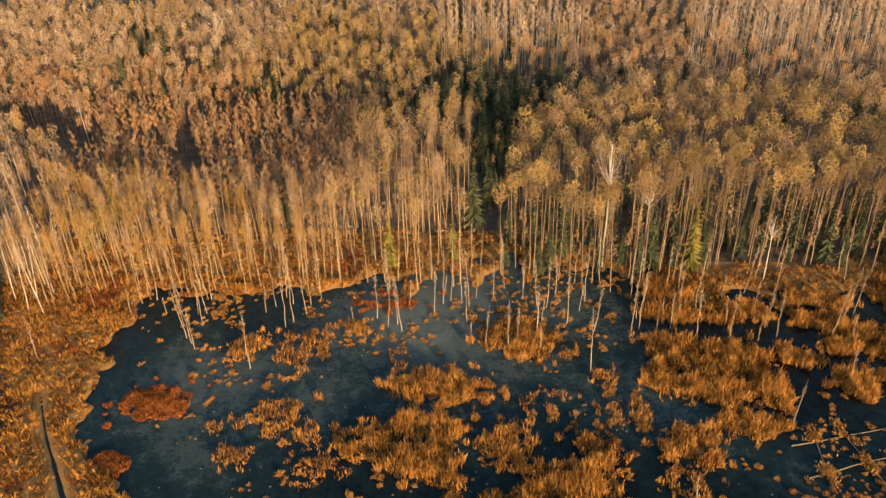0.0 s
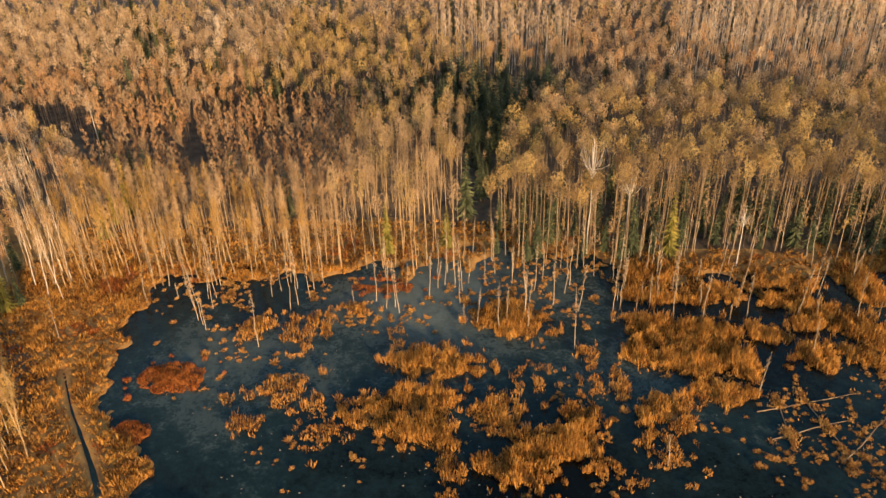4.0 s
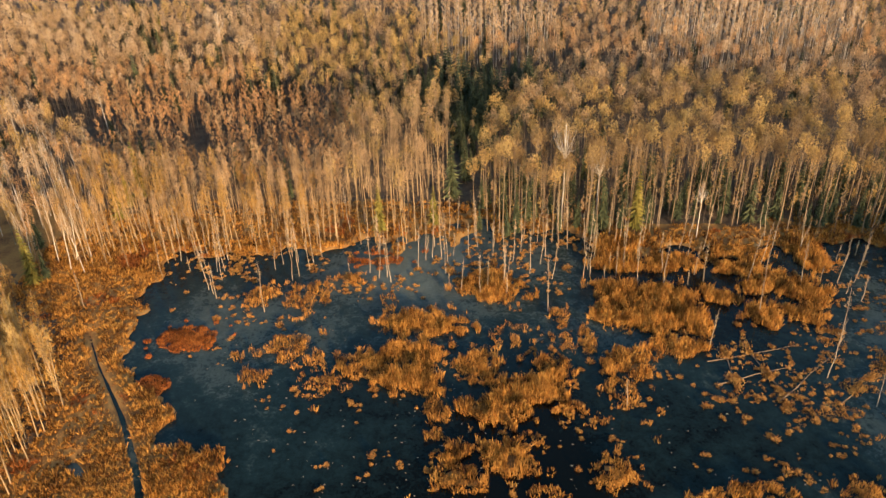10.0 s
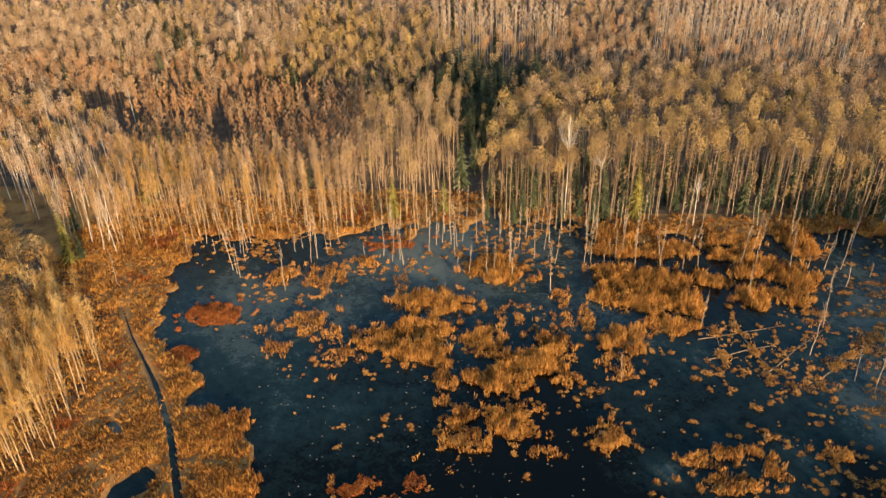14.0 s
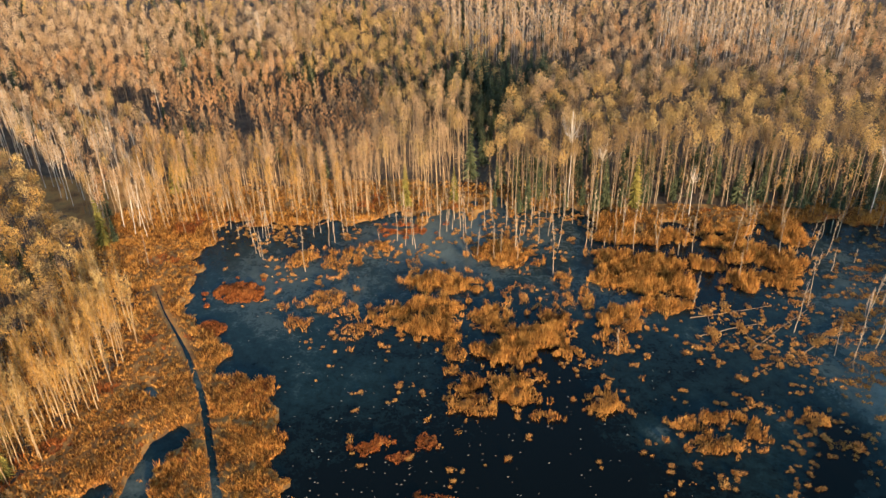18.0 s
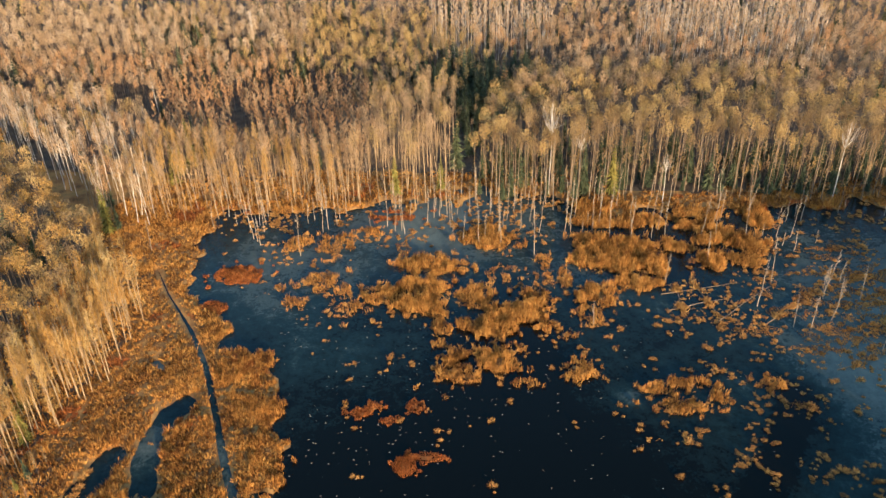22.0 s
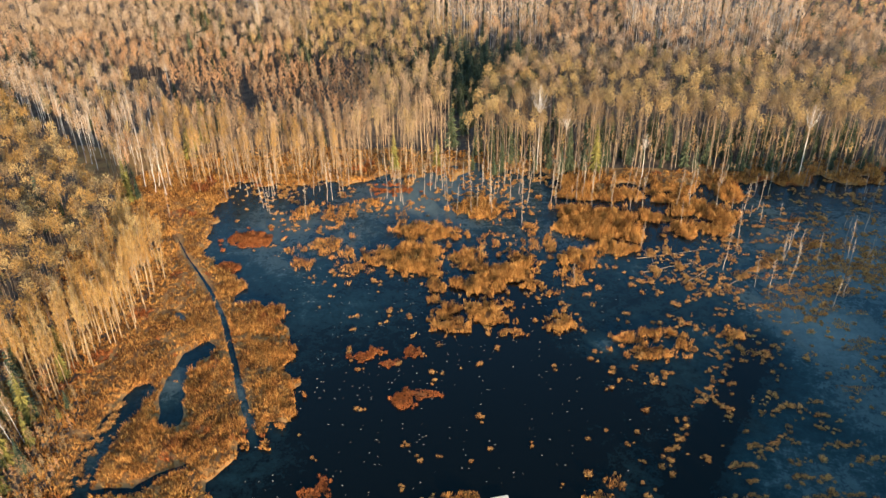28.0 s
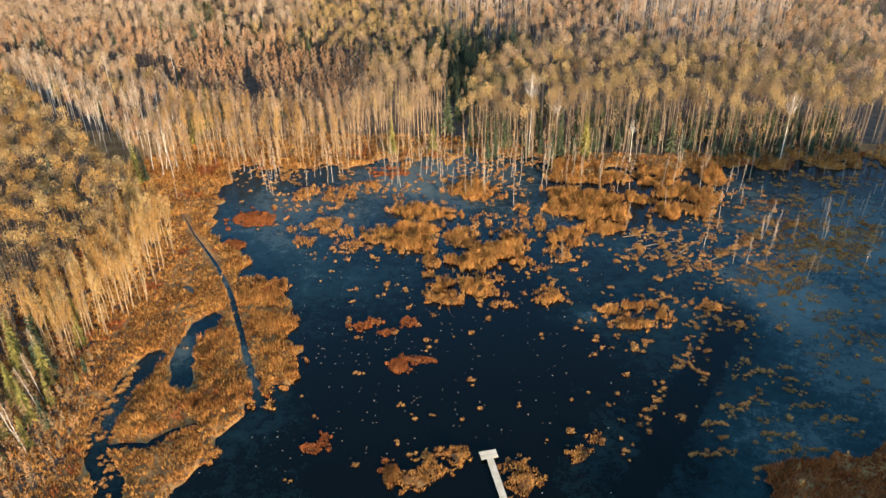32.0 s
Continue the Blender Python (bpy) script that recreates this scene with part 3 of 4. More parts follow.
SPRUCES = [spruce_arrays(100 + i, h, w) for i, (h, w) in enumerate(((12, 2.1), (9, 1.7), (14, 2.3)))]
rng = np.random.default_rng(5)


def scatter(x0, x1, y0, y1, step, keep):
    """Places on a loosened grid where keep(x, y) holds."""
    gx, gy = np.meshgrid(np.arange(x0, x1, step), np.arange(y0, y1, step))
    gx = gx.ravel() + rng.uniform(-0.45, 0.45, gx.size) * step
    gy = gy.ravel() + rng.uniform(-0.45, 0.45, gy.size) * step
    ok = keep(gx, gy)
    return np.stack([gx[ok], gy[ok]], 1)


def woodland(name, label, places, kinds, tints, bark, size=(0.85, 1.12), dark=0.0, grow=None):
    """Countless trees in one mesh, each turned and sized on its own."""
    vs, fs, ms, n = [], [], [], 0
    for x, y in places:
        s, a = rng.uniform(*size), rng.uniform(0, 6.28)
        if grow:
            s *= float(np.interp(y, *grow))
        ca, sa = math.cos(a) * s, math.sin(a) * s
        if rng.uniform() < dark:
            pieces = list(zip(SPRUCES[rng.integers(len(SPRUCES))], (0, 1 + len(TWIG))))
        else:
            pieces = list(zip(kinds[rng.integers(len(kinds))], (0, 1 + tints[rng.integers(len(tints))])))
        z = ground_z(x, y) - 0.1
        for (v, f), m in pieces:
            vs.append(np.stack([v[:, 0] * ca - v[:, 1] * sa + x, v[:, 0] * sa + v[:, 1] * ca + y, v[:, 2] * s + z], 1))
            fs.append(f + n)
            ms.append(np.full(len(f), m))
            n += len(v)
    me = mesh(name, np.concatenate(vs), np.concatenate(fs), [bark, *TWIG, SPRUCE], np.concatenate(ms))
    return tagged(new(name, me), label, "trees", kind="stuff")


def tree_thing(name, label, category, group, pieces, mats):
    root = tagged(new(name), label, category, group)
    for (v, f), n, m in zip(pieces, ("trunk", "crown"), mats):
        part(n, mesh(n, v, f, [m]), root)
    return root


def stand(name, label, category, group, places, kinds, tints, bark, size=(0.88, 1.1), lean=1.2):
    """Single trees with a trunk and a crown each."""
    first = {}
    for x, y in places:
        k, c = int(rng.integers(len(kinds))), tints[rng.integers(len(tints))]
        s, a = rng.uniform(*size), rng.uniform(0, 360)
        m = pose(x, y, ground_z(x, y) - 0.1, rng.normal(0, lean), rng.normal(0, lean), a)
        if (k, c) in first:
            ob = copy_thing(first[k, c], m)
        else:
            ob = first[k, c] = tree_thing(name, label, category, group, kinds[k], (bark, TWIG[c]))
        ob.matrix_basis = m @ Matrix.Scale(s, 4)


# rides and clearings between the woods: ends and half width
LANES = (
    (-150, 152, -108, 140, 4.5), (-108, 140, -90, 141, 4.5), (-90, 141, -77, 127, 5.0), (-57, 135, -47, 114, 1.8), (-106, 110, -74, 84, 1.2),
    (66, 148, 90, 141, 4.0), (90, 141, 108, 132, 5.0), (108, 132, 124, 112, 5.0), (4, 98, 7.5, 124, 2.8), (7.5, 124, 11, 142, 3.4),
)


def clear(x, y):
    """Where no lane runs."""
    ok = np.ones(np.shape(x), bool)
    for ax, ay, bx, by, half in LANES:
        t = np.clip(((x - ax) * (bx - ax) + (y - ay) * (by - ay)) / ((bx - ax) ** 2 + (by - ay) ** 2), 0, 1)
        ok &= np.hypot(x - ax - t * (bx - ax), y - ay - t * (by - ay)) > half
    return ok


def in_right(x, y):
    back = np.minimum(141, 123 + 1.3 * (x - 12)) + 4 * value_noise(x, y, 16, 41)
    return (y > line_at(FRONT, x)) & (x > 9 + (y - 100) * 0.16) & (y < back) & clear(x, y)


def in_centre(x, y):
    return (x > -17.5 + 2 * value_noise(x, y, 7, 43)) & (x < 3) & (y > 89 + 0.25 * np.abs(x + 6)) & (y < 126 + 0.65 * (x + 17)) & clear(x, y)


def in_thin(x, y):
    return (x > -68) & (x < -16) & (y > line_at(NORTH, x) - 1.5) & (y < 106 + 2 * value_noise(x, y, 8, 40)) & ~in_centre(x, y) & ((y > line_at(NORTH, x) + 10) | (value_noise(x, y, 1.3, 39) > -0.1 - 0.01 * (x + 68)))


def in_shade(x, y):
    """The spruces of the hollow behind the shore stands."""
    bowl = np.hypot((x - 9) / 18, (y - 158) / 15) < 1 + 0.2 * value_noise(x, y, 9, 45)
    throat = (x > 2) & (x < 15) & (y > 118) & (y < 156)
    return (bowl | throat) & ~in_right(x, y) & ~in_centre(x, y)


def in_birch(x, y):
    right = (x > 56 + 8 * value_noise(x, y, 12, 46)) & (x < 116 + 6 * value_noise(x, y, 12, 48)) & (y > 184 + 5 * value_noise(x, y, 9, 47)) & (y < 222)
    return right | ((x > -10 + 9 * value_noise(x, y, 8, 49)) & (x < 30 + 9 * value_noise(x, y, 8, 50)) & (y > 190 + 4 * value_noise(x, y, 9, 47)) & (y < 216))


def in_young(x, y):
    return (y > 105) & (y < 150 + 5 * value_noise(x, y, 15, 42)) & ~in_thin(x, y) & ~in_centre(x, y) & (x > -70 - (y - 105) * 0.3) & (x < np.where(y < 126, 3, -19 + 3 * value_noise(x, y, 9, 44)))


right = scatter(6, 132, 84, 150, 2.9, in_right)
near_front = (right[:, 1] < line_at(FRONT, right[:, 0]) + 13) & (right[:, 0] < 104)
stand("alder_tree", "tall bare alder with an olive-brown crown by the lake", "tree", "alders along the far shore", right[near_front], ALDERS, (5, 5, 0), BARK, (0.76, 1.0))
woodland("alder_wood", "dense bare alder wood with rounded olive-brown crowns", right[~near_front], ALDERS_BEHIND, (1, 0, 0, 5), SHADED_BARK, (0.74, 1.0), 0.02)
stand("alder_tree", "tall bare alder with a thin grey-brown crown", "tree", "alders in the middle of the far shore", scatter(-20, 6, 86, 142, 3.2, in_centre), OPEN, (1, 1, 0), PALE_BARK, (0.72, 0.98))
stand("young_birch", "slender bare birch with a thin brown crown at the shore", "tree", "slender birches along the shore", scatter(-68, -12, 76, 110, 2.3, in_thin), THIN, (4, 1, 1), PALE_BARK, (0.8, 1.08), 2.0)
woodland("young_wood", "young wood of reddish brown bare saplings", scatter(-90, 4, 102, 158, 2.05, lambda x, y: in_young(x, y) & clear(x, y) & ~in_shade(x, y)), YOUNG, (2, 2, 1), SHADED_BARK, (0.8, 1.15), 0.01)
woods_edge = scatter(-66, -42, 10, 70, 2.0, lambda x, y: (x < line_at(WOOD_W, y)) & (x > line_at(WOOD_W, y) - 9) & (y > 12 - 0.3 * (x + 52)) & (y < 50 - 1.0 * (x + 49)))
stand("young_birch", "slender bare birch with a golden crown beside the marsh", "tree", "slender birches beside the marsh", woods_edge, EDGE, (4, 4, 0), PALE_BARK, (0.84, 1.1), 2.0)
woodland("west_wood", "bare golden-brown wood beside the marsh", scatter(-138, -48, -26, 112, 2.5, lambda x, y: (y < 50 - 1.0 * (x + 49)) & (x < line_at(WOOD_W, y) - np.where(y > 64, 2.0, 8)) & ((y > 12) | (x < -66)) & clear(x, y) & (x > -72 - 0.62 * (y + 22))), WILLOWS, (4, 4, 0, 5), BARK, (0.8, 1.12), 0.03)
birch_side = scatter(-145, -62, 76, 142, 2.9, lambda x, y: (x > line_at(WOOD_W, y) + 2) & (x < -67) & clear(x, y) & (x < -69 - (y - 105) * 0.3))
pale = value_noise(birch_side[:, 0], birch_side[:, 1], 7, 38) > 0.0
woodland("birch_wood", "bare birch wood with white trunks and pinkish crowns", birch_side[pale], BIRCHES, (3, 1), BIRCH, (0.78, 1.05), 0.02)
woodland("mixed_wood", "bare mixed wood with golden-brown crowns", birch_side[~pale], BIRCHES, (1, 0, 2), BARK, (0.72, 1.0), 0.03)


def in_view(x, y):
    return np.abs(x - 2) < 0.70 * (y + 84)


def in_dark(x, y):
    """Where spruces darken the distant wood."""
    t = np.clip((x + 92) / 50, 0, 1)
    return ((np.abs(y - (190 - 34 * t)) < 4 + 5 * value_noise(x, y, 9, 53)) & (x > -92) & (x < -42)) | (np.hypot((x + 46) / 9, (y - 225) / 6) < 1) | (np.hypot((x + 110) / 14, (y - 222) / 8) < 1)


woodland("brown_wood", "bare reddish brown wood with small rounded crowns", scatter(-165, -44, 124, 176, 2.2, lambda x, y: (x < -50 + 4 * value_noise(x, y, 9, 48)) & ~in_young(x, y) & (y > 128) & (y < 172) & clear(x, y) & in_view(x, y) & ~in_dark(x, y)), LOW, (2, 1, 2, 3), SHADED_BARK, (0.8, 1.12), 0.02)
woodland("far_wood", "far bare mixed wood of yellow-brown crowns and spruces", scatter(-56, 8, 124, 206, 2.4, lambda x, y: (x >= -50 + 4 * value_noise(x, y, 9, 48)) & ~in_young(x, y) & ~in_shade(x, y) & ~in_birch(x, y) & ~in_right(x, y) & ~in_centre(x, y) & ~in_dark(x, y) & clear(x, y)), FAR, (0, 0, 1), SHADED_BARK, (0.72, 1.0), 0.12, ((126, 140, 162), (0.7, 0.85, 1.0)))
woodland("back_wood", "bare brown wood behind the alders", scatter(8, 140, 124, 206, 2.5, lambda x, y: ~in_right(x, y) & ~in_shade(x, y) & ~in_birch(x, y) & clear(x, y) & in_view(x, y)), FAR, (1, 1, 2, 3), SHADED_BARK, (0.72, 1.05), 0.03, ((125, 160), (0.85, 0.95)))
woodland("distant_wood", "distant bare birch wood with pinkish crowns", scatter(-190, -40, 168, 208, 2.5, lambda x, y: (x < -48) & in_view(x, y) & ~in_dark(x, y)), FAR, (3, 1, 1, 3), BARK, (0.75, 1.1), 0.03)
woodland("distant_birches", "tall distant birches with pale pinkish crowns", scatter(-24, 130, 180, 226, 2.5, lambda x, y: in_birch(x, y) & in_view(x, y)), TALL, (3, 3, 1), BIRCH, (0.75, 1.02), 0.02)
woodland("horizon_wood", "bare mixed wood towards the horizon", scatter(-260, 220, 206, 256, 3.0, lambda x, y: ~in_birch(x, y) & ~in_dark(x, y) & (np.abs(x + 4) < 0.62 * (y + 84)) & (value_noise(x, y, 11, 52) > -0.85)), FARTHER, (0, 1, 1, 3), SHADED_BARK, (0.8, 1.12), 0.05)
woodland("spruce_wood", "dark spruces among the distant bare wood", scatter(-130, -36, 150, 232, 3.0, in_dark), FARTHER, (0, 1), SHADED_BARK, (0.75, 1.05), 0.7)
woodland("hollow_wood", "low shaded wood of spruces and bare trees", scatter(-22, 40, 114, 176, 2.3, lambda x, y: in_shade(x, y)), LOW, (0, 1), SHADED_BARK, (0.85, 1.15), 0.72, ((110, 130, 150), (0.4, 0.55, 0.95)))
# unseen wood placed for its shadow; its second strip shades the right shore
woodland("shade_wood", "unseen bare wood added to shade the lake and its right shore", scatter(70, 240, -180, 24, 3.0, lambda x, y: ((x > 134 + (y + 57) * 0.53) & (x < 162 + (y + 57) * 0.53)) | ((x > 126) & (x < 168) & (y > -7) & (y < 8))), SHADERS, (1, 0), BARK, (0.95, 1.1), 0.0)
woodland("understorey", "low spruces and saplings under the alders", scatter(10, 108, 90, 118, 2.3, lambda x, y: in_right(x, y) & (y > line_at(FRONT, x) + 2)), YOUNG, (0, 1, 1), SHADED_BARK, (0.4, 0.8), 0.42)

# single spruces that stand out
for i, (x, y, s, m) in enumerate(((-66.8, 76.4, 1.0, MOSSY), (-65.6, 78.2, 0.7, SPRUCE), (38.5, 96, 0.95, MOSSY), (32.6, 97, 1.0, SPRUCE), (30.5, 95, 0.8, SPRUCE), (86, 97, 0.8, SPRUCE), (60, 99, 0.9, SPRUCE), (73, 98, 0.9, SPRUCE),
                                  (-53.6, 7.6, 0.75, MOSSY), (-52.2, -0.9, 0.8, MOSSY), (-50.4, -5.5, 0.75, MOSSY), (-55.5, 10, 0.9, SPRUCE), (-53, 17.4, 0.7, MOSSY), (-57, 24, 0.7, MOSSY), (-51, 3.0, 0.5, MOSSY), (-56.5, 3, 0.8, MOSSY), (-55, -4, 0.85, MOSSY), (-58, 8, 0.85, MOSSY), (-53.5, -9, 0.8, MOSSY), (-49.5, 8.5, 0.35, MOSSY), (-60, 11, 0.9, MOSSY), (-60.8, 99, 1.0, MOSSY), (-61.5, 105, 1.05, MOSSY), (-60, 108, 1.0, MOSSY), (4.0, 108, 1.2, SPRUCE), (6.5, 116, 1.2, SPRUCE), (-9, 95, 0.8, MOSSY), (1, 98, 0.75, MOSSY), (-63.5, 180, 1.0, MOSSY), (-57.8, 179, 0.9, MOSSY), (-53.6, 177, 0.85, MOSSY), (-71, 190, 1.1, MOSSY), (-93, 210, 1.2, MOSSY))):
    ob = tree_thing("spruce_tree", "yellow-green spruce at the wood's edge" if m is MOSSY else "dark green spruce among bare trees", "tree", "spruces along the shore", SPRUCES[i % 3], (BARK, m))
    ob.matrix_basis = pose(x, y, ground_z(x, y) - 0.1, 0, 0, i * 50) @ Matrix.Scale(s, 4)

woodland("marsh_scrub", "low brown bushes at the marsh's wooded corner", scatter(-58, -41, -18, 14, 1.5, lambda x, y: (x < -43.5 - 0.25 * np.clip(y, -3, 20)) & (dry(x, y) > 0.5)), YOUNG, (5, 5, 2), SHADED_BARK, (0.3, 0.62), 0.02)
stand("sapling", "small bare birch sapling on the shaded bank", "tree", "saplings on the near bank", scatter(54, 88, -26, 6, 4.2, lambda x, y: dry(x, y) > 1.0), YOUNG, (4, 2), SHADED_BARK, (0.3, 0.55))

stand("sapling", "bare grey-brown bush at the water's edge", "tree", "bushes along the far shore", scatter(66, 114, 88, 99, 1.9, lambda x, y: (dry(x, y) > 0.0) & (y < line_at(FRONT, x) + 2)), YOUNG, (5, 1), SHADED_BARK, (0.25, 0.6), 3.0)

# the white birches that rise from the alders
WHITE = [tree_arrays(120 + i, h, 0.70, 3.6, 20, 240, 0.16, (0.7, 0.03), 6, 0.012, 18, 6, 0, True, 0.5) for i, h in enumerate((21.5, 20))]
for i, (x, y) in enumerate(((25, 97.5), (31.5, 98.5), (86, 96), (49.5, 94), (-66.6, 190), (-48, 178))):
    ob = tree_thing("birch_tree", "white bare birch with forked branches", "tree", "white birches on the shore", WHITE[i % 2], (BIRCH, TWIG[3]))
    s = (1.02, 0.86, 0.85, 0.6, 0.85, 0.6)[i]
    ob.matrix_basis = pose(x, y, ground_z(x, y) - 0.1, 0, 0, i * 70) @ Matrix.Scale(s, 4)


for i, (x, y, s, lean) in enumerate(((-50.7, 0.3, 0.75, -12), (-52.2, 3.5, 0.7, -8), (-51.8, -5, 0.8, -10), (-49.6, -7, 0.7, -6), (-53.4, 8.5, 0.8, -9))):
    ob = tree_thing("birch_tree", "white leaning birch among scrub at the marsh's edge", "tree", "white birches on the shore", THIN[i], (BIRCH, TWIG[1]))
    ob.matrix_basis = pose(x, y, ground_z(x, y) - 0.1, 0, lean, 0) @ Matrix.Scale(s, 4)
stand("birch_tree", "white-trunked bare birch at the corner of the marsh", "tree", "white birches on the shore", scatter(-72, -56, 77, 90, 4.0, lambda x, y: y > 79 + 0.25 * np.abs(x + 63)), THIN, (1, 3), BIRCH, (0.85, 1.15), 3.5)


# ---- reeds and sedge ----
def reed_bed(name, label, category, group, bed, mat, per_metre, width):
    r = np.random.default_rng(int(abs(bed[0] * 31 + bed[1] * 17)))
    cx, cy, rx, ry, dense, high = bed
    n = int(per_metre * dense * rx * ry * 12.2)
    x, y = cx + r.uniform(-1.75, 1.75, n) * rx, cy + r.uniform(-1.75, 1.75, n) * ry
    off = bed_off(bed, x, y)
    for _ in range(int(5 + rx)):
        a, w = r.uniform(0, 6.28), r.uniform(0.9, 1.6)
        px, py, size = cx + math.cos(a) * rx * w, cy + math.sin(a) * ry * w, r.uniform(0.2, 0.6)
        off = np.maximum(off, 1 - np.hypot(x - px, y - py) / size)
    ok = (off > 0) & (ditch_off(x, y) > 0.66) & (pool_off(x, y) > 0.5 * value_noise(x, y, 1.6, 13)) & (0.9 * value_noise(x, y, 1.3, 12) + dense > 0.32)
    x, y, off = x[ok], y[ok], off[ok]
    n = len(x)
    lump = 0.8 + 0.42 * value_noise(x, y, 1.2, 9)
    h = 0.82 * high * lump * r.uniform(0.5, 1.15, n) * np.clip(0.7 + off, 0.7, 1)
    way = np.stack([r.normal(0, 0.2, n) * h, r.normal(0, 0.2, n) * h, h], 1)
    v, f = blades(np.stack([x, y, np.full(n, -0.05)], 1), way, width * r.uniform(0.6, 1.4, n), r)
    return tagged(new(name, mesh(name, v, f, [mat])), label, category, group, "stuff")


for bed in REEDS_MIDDLE + REEDS_BACK + REEDS_EAST + REEDS_SOUTH + REEDS_REST:
    reed_bed("reed_bed", "dense bed of dry golden reeds standing in water", "reeds", "reed beds in the lake", bed, REED, 74, 0.072)
for bed in REEDS_MARSH:
    reed_bed("reed_bed", "dense bed of rusty brown reeds in the marsh", "reeds", "reed beds in the marsh", bed, RUSTY_REED, 74, 0.072)
for bed in RED_BEDS:
    reed_bed("sedge_bed", "low island of dry russet sedge in the water", "sedge", "russet islands in the lake", bed, RED_SEDGE, 130, 0.075)
# flat mats of sedge on the frozen flats
for bed in ((66, 43.5, 3, 1.4, 0.8, 0.5), (69.5, 47, 4, 1.5, 0.7, 0.5), (75.6, 39, 1.6, 0.9, 0.8, 0.4), (88, 57, 6, 2.2, 0.8, 0.5), (79, 49, 4, 1.6, 0.7, 0.5), (77, 34, 1.8, 1.0, 0.8, 0.4), (93, 62, 6, 3, 0.7, 0.5), (58, 48.5, 3.4, 1.4, 0.6, 0.5), (64, 54, 4, 1.6, 0.6, 0.5), (85, 66, 6, 2.4, 0.5, 0.5), (82, 28, 2.6, 1.2, 0.7, 0.4), (72, 22, 2.0, 0.8, 0.7, 0.4)):
    reed_bed("sedge_mat", "flat brown mat of sedge frozen into the ice", "sedge", "sedge mats on the flats", bed, GRASS, 70, 0.09)
for _ in range(70):
    x, y = rng.normal(80, 11), rng.normal(58, 13)
    if dry(x, y) < -1 and x > 58:
        reed_bed("sedge_mat", "flat brown mat of sedge frozen into the ice", "sedge", "sedge mats on the flats", (x, y, rng.uniform(0.8, 2.6), rng.uniform(0.5, 1.1), 0.7, 0.45), GRASS, 60, 0.09)
# lone clumps in the open lake
for _ in range(34):
    x, y = rng.uniform(-16, 38), rng.uniform(26, 68)
    if dry(x, y) < -1:
        reed_bed("reed_clump", "small lone clump of dry reeds in open water", "reeds", "lone reed clumps", (x, y, rng.uniform(0.25, 0.6), rng.uniform(0.25, 0.7), 0.8, rng.uniform(0.7, 1.3)), REED, 40, 0.08)


def build_marsh_grass():
    """Tufts close together, their blades leaning outwards from each one's middle."""
    places = np.concatenate([scatter(-70, -12, -18, 92, 0.8, lambda x, y: ((dry(x, y) > 0.02) & (ditch_off(x, y) > 0.95)) | ((ditch_off(x, y) > 0.72) & (ditch_off(x, y) < 1.8) & (y > 4))), scatter(-66, 150, 76, 108, 1.0, lambda x, y: (dry(x, y) > 0.0) & (dry(x, y) < np.where(x < 14, 19, 9))), scatter(50, 90, -24, 14, 0.62, lambda x, y: dry(x, y) > -0.2), scatter(62, 125, 88, 101, 0.75, lambda x, y: (dry(x, y) > -0.4) & (dry(x, y) < 6))])
    k = 26
    x, y = places[:, 0], places[:, 1]
    size = np.clip(0.68 + 0.3 * value_noise(x, y, 3.0, 24) + rng.normal(0, 0.2, len(x)), 0.2, 1.3)
    rust = (value_noise(x, y, 6.0, 25) + 0.5 * value_noise(x, y, 1.5, 26) > 0.7) | ((x > 50) & (y < 14))
    z = np.clip(dry(x, y) * 0.22, -0.7, 0.42)
    z = np.where(ditch_off(x, y) < 1.8, np.maximum(z, 0.15), z)
    x, y, z, size, rust = (np.repeat(q, k) for q in (x, y, z, size, rust))
    n = len(x)
    a, out = rng.uniform(0, 6.28, n), np.sqrt(rng.uniform(0, 1, n))
    side = np.stack([np.cos(a), np.sin(a), 0 * a], 1) * out[:, None]
    h = size * rng.uniform(0.6, 1.2, n) * (1.1 - 0.5 * out)
    way = side * (0.5 * size)[:, None] + rng.normal(0, 0.1, (n, 3)) + np.stack([0 * h, 0 * h, h], 1)
    v, f = slivers(np.stack([x, y, z - 0.05], 1) + side * (0.4 * size)[:, None], way, rng.uniform(0.11, 0.22, n), rng)
    me = mesh("marsh_grass", v, f, [GRASS, RED_SEDGE], rust.astype(int))
    tagged(new("marsh_grass", me), "dead tufted marsh grass along the shore", "grass", kind="stuff")


build_marsh_grass()


# ---- tussocks ----
def tussock_arrays(seed):
    r = np.random.default_rng(seed)
    a = np.arange(8) * math.pi / 4
    v = [(0, 0, 0.30)]
    for rad, z in ((0.17, 0.22), (0.28, -0.12)):
        v += [(math.cos(k) * rad * r.uniform(0.8, 1.2), math.sin(k) * rad * r.uniform(0.8, 1.2), z) for k in a]
    f = [(0, 1 + i, 1 + (i + 1) % 8) for i in range(8)]
    for i in range(8):
        p, q = 1 + i, 1 + (i + 1) % 8
        f += [(p, p + 8, q + 8), (p, q + 8, q)]
    n = 58
    b, rad = r.uniform(0, 6.28, n), 0.36 * np.sqrt(r.uniform(0, 1, n))
    start = np.stack([np.cos(b) * rad, np.sin(b) * rad, 0.30 - 2.0 * rad * rad - 0.08], 1)
    way = np.stack([np.cos(b) * rad * 1.25, np.sin(b) * rad * 1.25, r.uniform(0.28, 0.66, n) * (1 - 1.3 * rad)], 1) + r.normal(0, 0.09, (n, 3))
    return (np.array(v), np.array(f)), slivers(start, way, r.uniform(0.07, 0.13, n), r)


TUSSOCKS = [tussock_arrays(200 + i) for i in range(6)]
